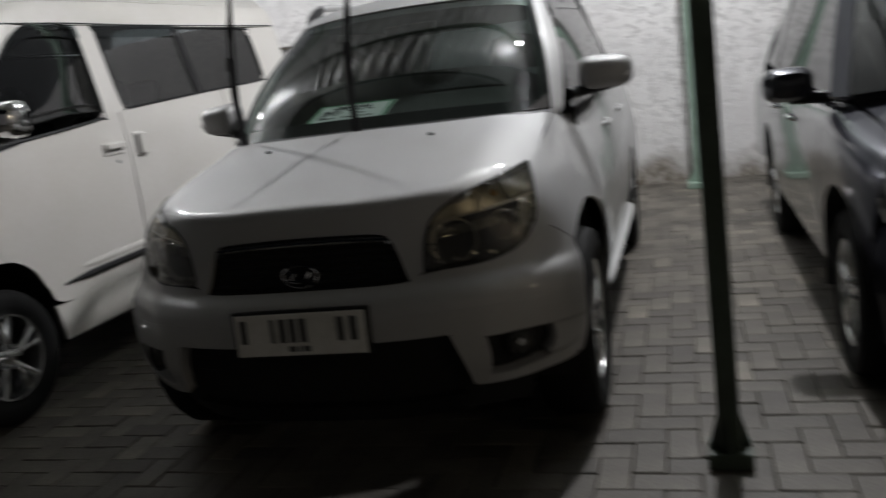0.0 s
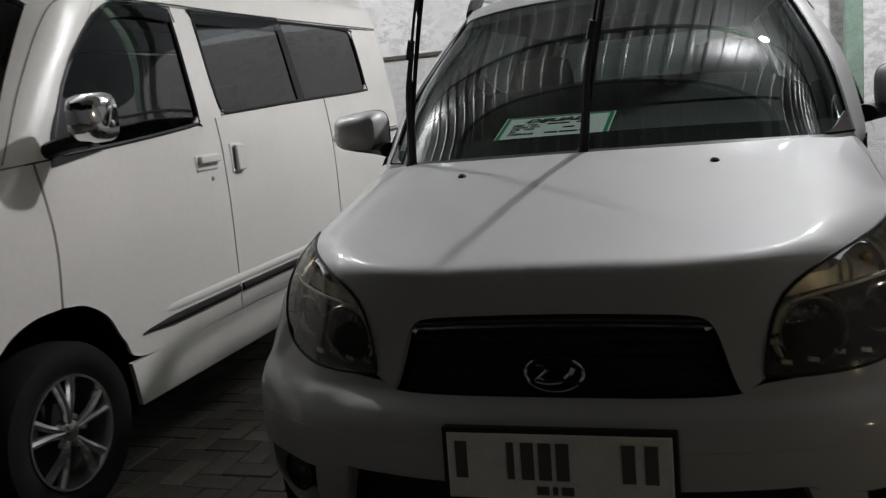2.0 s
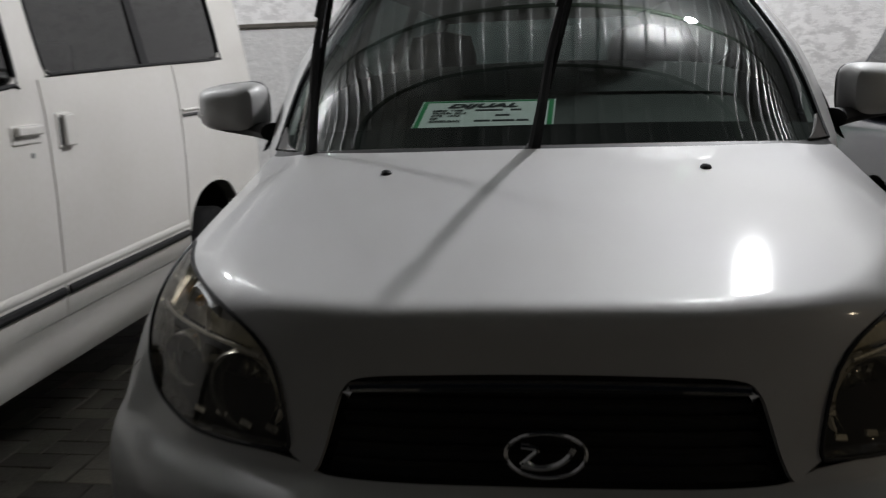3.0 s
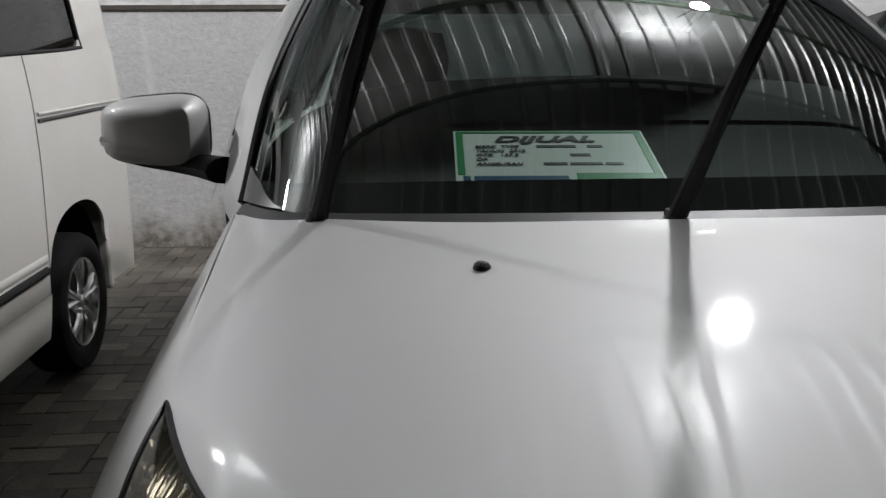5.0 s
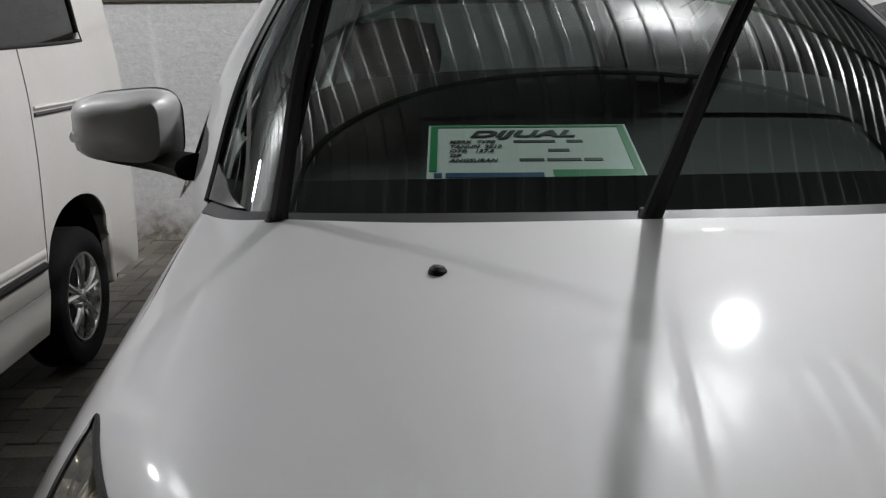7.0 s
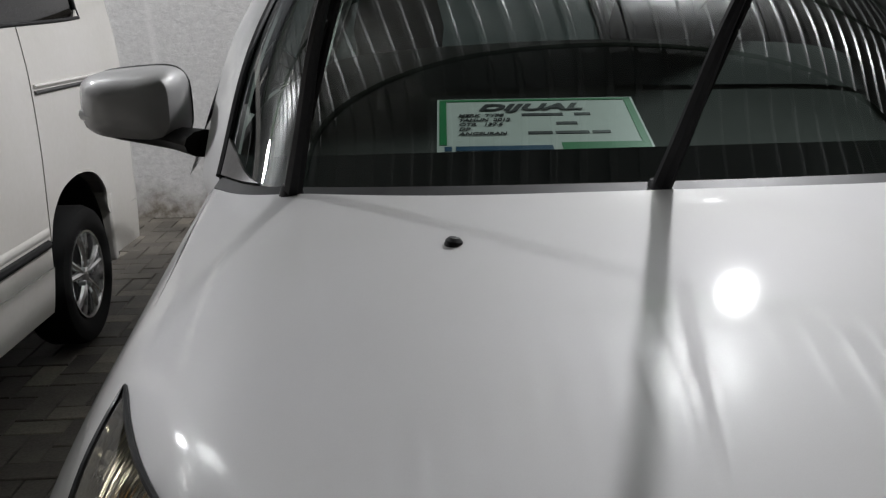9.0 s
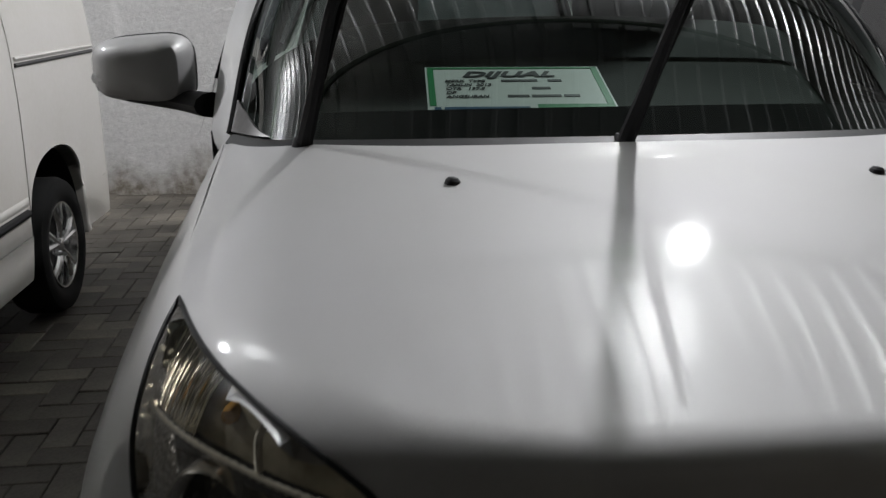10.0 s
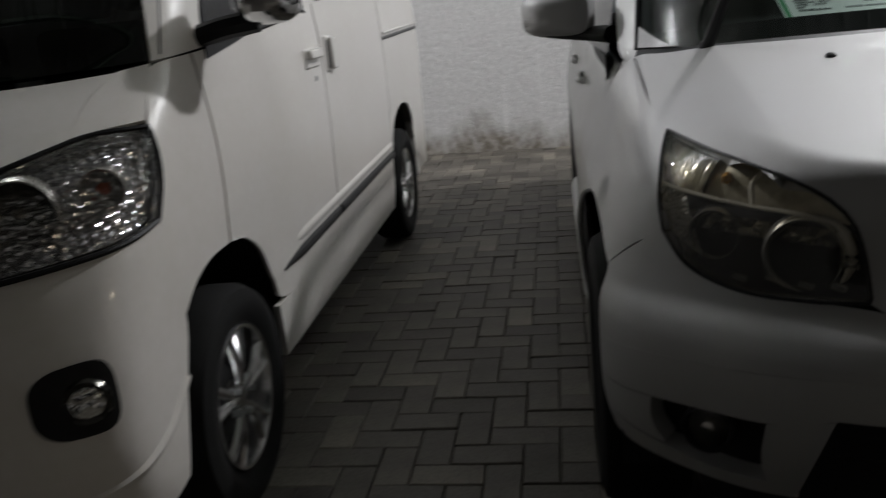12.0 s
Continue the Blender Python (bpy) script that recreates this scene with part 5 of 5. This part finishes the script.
    hi = [(-.685, .985, 1.775), (-.4, .95, 1.815), (0, .93, 1.825), (.4, .95, 1.815), (.685, .985, 1.775)]
    ws = panel("windscreen", lo, hi, [lo[0], (-.74, .74, 1.45), hi[0]], [lo[-1], (.74, .74, 1.45), hi[-1]], 1, 50, 30, TINTED, .004)
    lo = [(-.60, 1.0, 1.845), (-.4, .96, 1.835), (0, .94, 1.84), (.4, .96, 1.835), (.60, 1.0, 1.845)]
    hi = [(-.64, 4.0, 1.86), (0, 4.05, 1.88), (.64, 4.0, 1.86)]
    panel("roof", lo, hi, [lo[0], (-.66, 1.2, 1.865), (-.66, 2.4, 1.875), hi[0]], [lo[-1], (.66, 1.2, 1.865), (.66, 2.4, 1.875), hi[-1]], 1, 40, 50)
    lo = [(-.79, 4.1, .32), (0, 4.12, .32), (.79, 4.1, .32)]
    hi = [(-.72, 4.05, 1.80), (0, 4.06, 1.84), (.72, 4.05, 1.80)]
    panel("tailgate", lo, hi, [lo[0], (-.80, 4.1, 1.0), hi[0]], [lo[-1], (.80, 4.1, 1.0), hi[-1]], 1, 20, 20)
    # cabin
    part("dashboard", box_bm(VAN_X - .72, .68, .9, VAN_X + .72, 1.0, 1.14), DASH, van, bevel=.05)
    part("floor_pan", box_bm(VAN_X - .74, .35, .22, VAN_X + .74, 4.0, .42), VOID, van, smooth=False)
    for x0, y0 in ((-.4, 1.35), (.4, 1.35), (-.35, 2.3), (.35, 2.3), (0, 3.2)):
        seat = part("seat", box_bm(VAN_X + x0 - .25, y0, .6, VAN_X + x0 + .25, y0 + .14, 1.30), SEAT, van, bevel=.05)
        part("headrest", box_bm(VAN_X + x0 - .13, y0 + .04, 1.33, VAN_X + x0 + .13, y0 + .13, 1.50), SEAT, seat, bevel=.04)
    return van


def wheel_part_at(car, x, y, r, width, spokes, s, double=False):
    old = car.location.x
    car.location.x = x - s * .1
    t = wheel_part(car, x, y, r, width, spokes, double=double)
    car.location.x = old
    return t


AMBER_RED = principled("amber_red_plastic", (0.35, 0.07, 0.03), 0.25, 0.0, 0.5)
VISOR = pane_glass("visor_plastic", (0.45, 0.50, 0.50))
# dark trim colour, also the painted shadow beside the sliding door's handle
TRIM_SHADE = textured(principled("dark_trim_and_shade", (0.05, 0.05, 0.05), 0.5), 20.0, 0.3, 0.0, 200.0)
VAN_BRIGHT = faceted("van_lamp_reflector", (0.85, 0.85, 0.84), 60.0)
VAN_BRIGHT.node_tree.nodes["Principled BSDF"].inputs["Metallic"].default_value = .9
VAN_BRIGHT.node_tree.nodes["Principled BSDF"].inputs["Roughness"].default_value = .12
white_van()

# ---- posts, dark car, paving ----
def post(name, x, y, w, h, mat, label, plate=True):
    t = thing(name, label, "post", at=pose(x, y, 0))
    part("shaft", box_bm(-w / 2, -w / 2, .0, w / 2, w / 2, h), mat, t, bevel=.006)
    if plate:
        part("base_block", box_bm(-w * 1.0, -w * 1.0, 0, w * 1.0, w * 1.0, .05), mat, t, bevel=.004)
        for a in range(4):
            bm = bmesh.new()
            m = pose(0, 0, 0, 0, 0, a * 90)
            vs = [bm.verts.new(m @ Vector(p)) for p in ((w * .5, -.004, .05), (w * .95, -.004, .05), (w * .5, -.004, .16), (w * .5, .004, .05), (w * .95, .004, .05), (w * .5, .004, .16))]
            for f in ((0, 1, 2), (5, 4, 3), (0, 3, 4, 1), (1, 4, 5, 2), (2, 5, 3, 0)):
                bm.faces.new([vs[i] for i in f])
            part("gusset", bm, mat, t, smooth=False)
    return t


post("steel_post", 1.245, .29, .066, 4.2, DKGREEN, "dark green painted steel post on a bolted base")
post("steel_post", 1.295, 5.42, .12, 4.2, GREEN, "pale green painted steel post against the wall")
post("wall_post", -4.85, 5.75, .12, 4.2, WHITE, "white painted steel post standing against the wall", plate=False)


DARK_X = 2.52
dark_front = natural([.15, .3, .5, .7, .85, 1.0, 1.2], [.36, .28, .25, .27, .33, .50, .9])
dark_depth = natural([0, .3, .5, .62, .72, .79, .83, .86], [0, .015, .06, .12, .22, .34, .52, .95])
dark_side = natural([.15, .35, .5, .7, .9, 1.05, 1.2], [.78, .825, .84, .842, .825, .79, .74])


def dark_skin(p):
    x, y, z = np.abs(p[..., 0] - DARK_X), p[..., 1], p[..., 2]
    k = np.minimum(x, .87)
    slope = (dark_depth(k + .002) - dark_depth(k)) / .002
    front = (dark_front(z) + dark_depth(k) - y) / np.sqrt(1 + slope ** 2)
    side = x - dark_side(z)
    top = z - (.86 + .16 * np.clip((y - .3) / 1.0, 0, 1) - .06 * (x / .75) ** 2)
    top = np.where(y > 1.4, np.maximum(top, z - 1.12), top)
    return smax(smax(front, side, .05), top, .08)


def dark_car():
    car = thing("dark_car", "dark navy MPV with folded-out mirrors parked nose out", "car")
    sh = Shell(dark_skin, lambda g: np.stack([np.full(g.shape[:-1], DARK_X), np.clip(g[..., 1], 1.1, 3.9), np.full(g.shape[:-1], .6)], -1))
    I = (DARK_X, 2, .6)

    def P(s, pts):
        return [(DARK_X + s * x, y, z) for x, y, z in pts]

    def patch(name, lo, hi, l, r, s, nu=24, nv=16, mat=DARKBLUE, on=True, shrink=0.0):
        g = coons(P(s, lo), P(s, hi), P(s, l), P(s, r), nu, nv)
        return part(name, sheet_bm(sh.on(g, shrink) if on else g, .014, I), mat, car)
    for s in (1, -1):
        arch = [(.84, .66, .40), (.84, .70, .55), (.84, .80, .66), (.84, 1.0, .71), (.84, 1.2, .66), (.84, 1.3, .55), (.84, 1.34, .30)]
        patch("fender", arch, [(.70, .62, .86), (.74, .9, .93), (.78, 1.38, 1.0)], [arch[0], (.80, .60, .65), (.70, .62, .86)], [arch[-1], (.84, 1.38, .7), (.78, 1.38, 1.0)], s, 40, 24)
        for name, y0, y1 in (("front_door", 1.39, 2.35), ("rear_door", 2.36, 3.1)):
            d = patch(name, [(.83, y0, .34), (.83, y1, .34)], [(.79, y0, 1.0), (.79, y1, 1.02)], [(.83, y0, .34), (.84, y0, .7), (.79, y0, 1.0)], [(.83, y1, .34), (.84, y1, .7), (.79, y1, 1.02)], s, 20, 16)
            part("handle", tube_bm(smooth_line(P(s, [(.81, y1 - .22, .84), (.85, y1 - .2, .845), (.85, y1 - .08, .85), (.81, y1 - .06, .85)]), 12), .011, 8), CHROME, d)
        arch2 = [(.84, 3.11, .34), (.84, 3.14, .5), (.84, 3.22, .62), (.84, 3.45, .70), (.84, 3.68, .62), (.84, 3.78, .45), (.80, 4.3, .40)]
        patch("rear_quarter", arch2, [(.79, 3.11, 1.02), (.76, 4.25, 1.04)], [arch2[0], (.84, 3.11, .7), (.79, 3.11, 1.02)], [arch2[-1], (.80, 4.3, .7), (.76, 4.25, 1.04)], s, 40, 16)
        belt = [(.79, 1.30, 1.0), (.795, 2.35, 1.02), (.79, 3.3, 1.03), (.75, 4.2, 1.05)]
        head = [(.62, 1.95, 1.50), (.63, 2.5, 1.56), (.63, 3.3, 1.56), (.58, 4.1, 1.50)]
        part("side_glass", sheet_bm(coons(P(s, belt), P(s, head), P(s, [belt[0], (.72, 1.6, 1.25), head[0]]), P(s, [belt[-1], head[-1]]), 30, 10), .006, I), TINTED, car)
        part("pillar", sheet_bm(coons(P(s, [(.80, 1.30, 1.0), (.725, 1.6, 1.25), (.625, 1.95, 1.50)]), P(s, [(.75, 1.22, 1.0), (.67, 1.53, 1.26), (.57, 1.88, 1.52)]), P(s, [(.80, 1.30, 1.0), (.75, 1.22, 1.0)]), P(s, [(.625, 1.95, 1.50), (.57, 1.88, 1.52)]), 20, 5), .02, I), DARKBLUE, car)
        for y0 in (2.3, 3.15):
            part("door_pillar", sheet_bm(coons(P(s, [(.80, y0, 1.01), (.80, y0 + .09, 1.01)]), P(s, [(.64, y0 + .08, 1.56), (.64, y0 + .15, 1.56)]), P(s, [(.80, y0, 1.01), (.64, y0 + .08, 1.56)]), P(s, [(.80, y0 + .09, 1.01), (.64, y0 + .15, 1.56)]), 4, 8), .012, I), BLACK, car)
        c = np.array((DARK_X + s * .925, 1.50, 1.05))
        rows = [[(c[0] + .10 * k * math.copysign(abs(math.cos(a)) ** .6, math.cos(a)), c[1] + d, c[2] + .07 * k * math.copysign(abs(math.sin(a)) ** .6, math.sin(a))) for a in np.linspace(0, 2 * math.pi, 28, endpoint=False)] for d, k in ((-.07, .25), (-.06, .7), (-.03, .95), (.02, 1), (.05, .95))]
        bm = grid_bm(np.array(rows), None, True)
        bm.verts.ensure_lookup_table()
        bm.faces.new([bm.verts[i] for i in range(28)])
        bm.faces.new([bm.verts[len(bm.verts) - 28 + i] for i in range(28)])
        mir = part("door_mirror", bm, DARKBLUE, car)
        part("mirror_foot", tube_bm(smooth_line([c + np.array((s * -.17, -.02, -.06)), c + np.array((s * -.08, -.01, -.06)), c + np.array((0, 0, -.055))], 8), .025, 8), BLACK, mir)
        lo = [(.76, .56, .66), (.6, .42, .64), (.42, .36, .65)]
        hi = [(.72, .64, .86), (.6, .50, .80), (.42, .40, .74)]
        g0 = coons(P(s, lo), P(s, hi), P(s, [lo[0], (.76, .62, .76), hi[0]]), P(s, [lo[-1], hi[-1]]), 24, 12)
        hl = part("headlamp", sheet_bm(sh.on(g0, .04), .01, I), LAMP_CHROME, car)
        part("lens", sheet_bm(sh.on(g0, -.002), .02, I), VAN_LENS, hl).visible_shadow = False
        for y0 in (1.0, 3.45):
            w = np.array([[(DARK_X + s * xx, y0 + r * math.cos(a), .31 + r * math.sin(a)) for a in np.linspace(-.2, math.pi + .2, 24)] for xx, r in ((.825, .39), (.6, .40), (.5, .39), (.49, .05))])
            part("wheel_well", grid_bm(w), VOID, car)
            wheel_part_at(car, DARK_X + s * .725, y0, .31, .19, 5, s)
    half = [(0, .27, .2), (.5, .33, .2), (.72, .50, .22), (.83, .66, .28)]
    top = [(0, .29, .66), (.42, .34, .64), (.6, .42, .63), (.76, .56, .65), (.84, .66, .42)]
    lo, hi = flip(half[1:])[::-1] + half, flip(top[1:])[::-1] + top
    patch("front_bumper", lo, hi, [lo[0], hi[0]], [lo[-1], hi[-1]], 1, 80, 24)
    patch("grille", [(-.41, .34, .655), (.41, .34, .655)], [(-.41, .38, .745), (.41, .38, .745)], [(-.41, .34, .655), (-.41, .38, .745)], [(.41, .34, .655), (.41, .38, .745)], 1, 24, 6, CHROME)
    half = [(0, .36, .75), (.42, .40, .75), (.6, .50, .81), (.695, .62, .865)]
    top = [(0, 1.12, 1.02), (.5, 1.18, 1.01), (.74, 1.28, .99)]
    lo, hi = flip(half[1:])[::-1] + half, flip(top[1:])[::-1] + top
    patch("hood", lo, hi, [lo[0], (-.73, .9, .93), hi[0]], [lo[-1], (.73, .9, .93), hi[-1]], 1, 60, 30)
    b = [(-.75, 1.23, 1.005), (0, 1.10, 1.03), (.75, 1.23, 1.005)]
    t = [(-.57, 1.88, 1.52), (0, 1.78, 1.56), (.57, 1.88, 1.52)]
    part("windscreen", grid_bm(coons(P(1, b), P(1, t), P(1, [b[0], t[0]]), P(1, [b[-1], t[-1]]), 30, 20)), TINTED, car)
    r = [(-.55, 4.1, 1.50), (0, 4.15, 1.56), (.55, 4.1, 1.50)]
    g = coons(P(1, t), P(1, r), P(1, [t[0], (-.63, 2.5, 1.57), (-.63, 3.3, 1.57), r[0]]), P(1, [t[-1], (.63, 2.5, 1.57), (.63, 3.3, 1.57), r[-1]]), 30, 30)
    g[..., 2] += .06 * np.sin(np.linspace(0, math.pi, 30))[:, None] * np.sin(np.linspace(0, math.pi, 30))[None] ** .6
    part("roof", sheet_bm(g, .03, I), DARKBLUE, car)
    tl, tt = [(-.80, 4.3, .38), (0, 4.36, .38), (.80, 4.3, .38)], r
    part("tailgate", sheet_bm(coons(P(1, tl), P(1, tt), P(1, [tl[0], (-.76, 4.25, 1.04), tt[0]]), P(1, [tl[-1], (.76, 4.25, 1.04), tt[-1]]), 20, 16), .03, I), DARKBLUE, car)
    part("floor_pan", box_bm(DARK_X - .70, .75, .2, DARK_X + .70, 4.2, .34), VOID, car, smooth=False)
    part("dashboard", box_bm(DARK_X - .68, 1.3, .7, DARK_X + .68, 1.6, .97), DASH, car, bevel=.05)
    for x0, y0 in ((-.36, 2.15), (.36, 2.15), (0, 3.1)):
        part("seat", box_bm(DARK_X + x0 - .24, y0, .5, DARK_X + x0 + .24, y0 + .13, 1.25), SEAT, car, bevel=.05)


dark_car()


def paving():
    # block paving in a herringbone bond, 21 by 10.5 cm
    rng = random.Random(4)
    L, W, gap = .21, .105, .003

    def block_mesh(name, w, h):
        bm = bmesh.new()
        r = bmesh.ops.create_cube(bm, size=1)
        bmesh.ops.transform(bm, verts=r["verts"], matrix=Matrix.Diagonal((w - gap, h - gap, .05, 1)))
        e = [e for e in bm.edges if all(v.co.z > 0 for v in e.verts)]
        bmesh.ops.bevel(bm, geom=e, offset=.0035, segments=1, affect="EDGES")
        me = bpy.data.meshes.new(name)
        bm.to_mesh(me)
        bm.free()
        me.materials.append(PAVER)
        return me
    flat_m, long_m = block_mesh("paving_block", L, W), block_mesh("paving_block", W, L)
    pieces = []
    for i in range(-60, 70):
        for j in range(-40, 60):
            # one horizontal and one upright block in each cell of the bond
            ox, oy = (i * W + j * 2 * W), (i * W - j * 2 * W)
            for m, x, y in ((flat_m, ox + L / 2, oy + W / 2), (long_m, ox + W / 2 + L, oy)):
                if -4.2 < x < 4.2 and -2.2 < y < 5.85 - .04 * x - .02:
                    pieces.append((m, x, y))
    field = thing("pavement", "grey concrete block paving, worn and dusty", "paving")
    tagged(field, kind="structure")
    single, rest = [], []
    for m, x, y in pieces:
        near = (.80 < x < 1.66 and -.6 < y < 2.3) or (-1.74 < x < -.84 and .2 < y < 4.0)
        (single if near and len(single) < 300 else rest).append((m, x, y))
    for m, x, y in single:
        ob = new("paving_block", m)
        ob.parent = field
        ob.location = (x, y, -.027 + rng.uniform(-.003, .002))
        ob.rotation_euler = (rng.gauss(0, .006), rng.gauss(0, .006), rng.gauss(0, .006))
    verts, faces, tmpl = [], [], {}
    for m in (flat_m, long_m):
        tmpl[m.name] = (np.array([v.co[:] for v in m.vertices]), [tuple(p.vertices) for p in m.polygons])
    for m, x, y in rest:
        vs, fs = tmpl[m.name]
        k = len(verts)
        a = rng.gauss(0, .006)
        tilt = np.array((rng.gauss(0, .006), rng.gauss(0, .006)))
        dz = -.027 + rng.uniform(-.003, .002)
        for v in vs:
            verts.append((x + v[0] - a * v[1], y + v[1] + a * v[0], dz + v[2] + v[0] * tilt[0] + v[1] * tilt[1]))
        faces.extend(tuple(k + i for i in f) for f in fs)
    me = bpy.data.meshes.new("paving_rest")
    me.from_pydata(verts, [], faces)
    me.materials.append(PAVER_REST)
    ob = new("paving_rest", me)
    ob.parent = field
    tagged(ob, kind="stuff")


def random_tone(m, by_island):
    t = m.node_tree
    b = t.nodes["Principled BSDF"]
    link = b.inputs["Base Color"].links[0]
    src = link.from_socket
    rnd = t.nodes.new("ShaderNodeNewGeometry" if by_island else "ShaderNodeObjectInfo")
    ramp = t.nodes.new("ShaderNodeValToRGB")
    e = ramp.color_ramp.elements
    e[0].position, e[0].color = 0.0, (.62, .60, .58, 1)
    e[1].position, e[1].color = .9, (1.08, 1.06, 1.03, 1)
    last = e.new(.97)
    last.color = (1.5, 1.47, 1.4, 1)
    t.links.new(rnd.outputs["Random Per Island" if by_island else "Random"], ramp.inputs[0])
    mx = t.nodes.new("ShaderNodeMix")
    mx.data_type, mx.blend_type = "RGBA", "MULTIPLY"
    mx.inputs["Factor"].default_value = 1
    t.links.new(src, mx.inputs[6])
    t.links.new(ramp.outputs[0], mx.inputs[7])
    t.links.new(mx.outputs[2], b.inputs["Base Color"])


PAVER_REST = textured(principled("paving_block_far", (0.125, 0.114, 0.097), 0.62), 3.0, 0.5, 0.4, 90.0)
random_tone(PAVER, False)
random_tone(PAVER_REST, True)
paving()
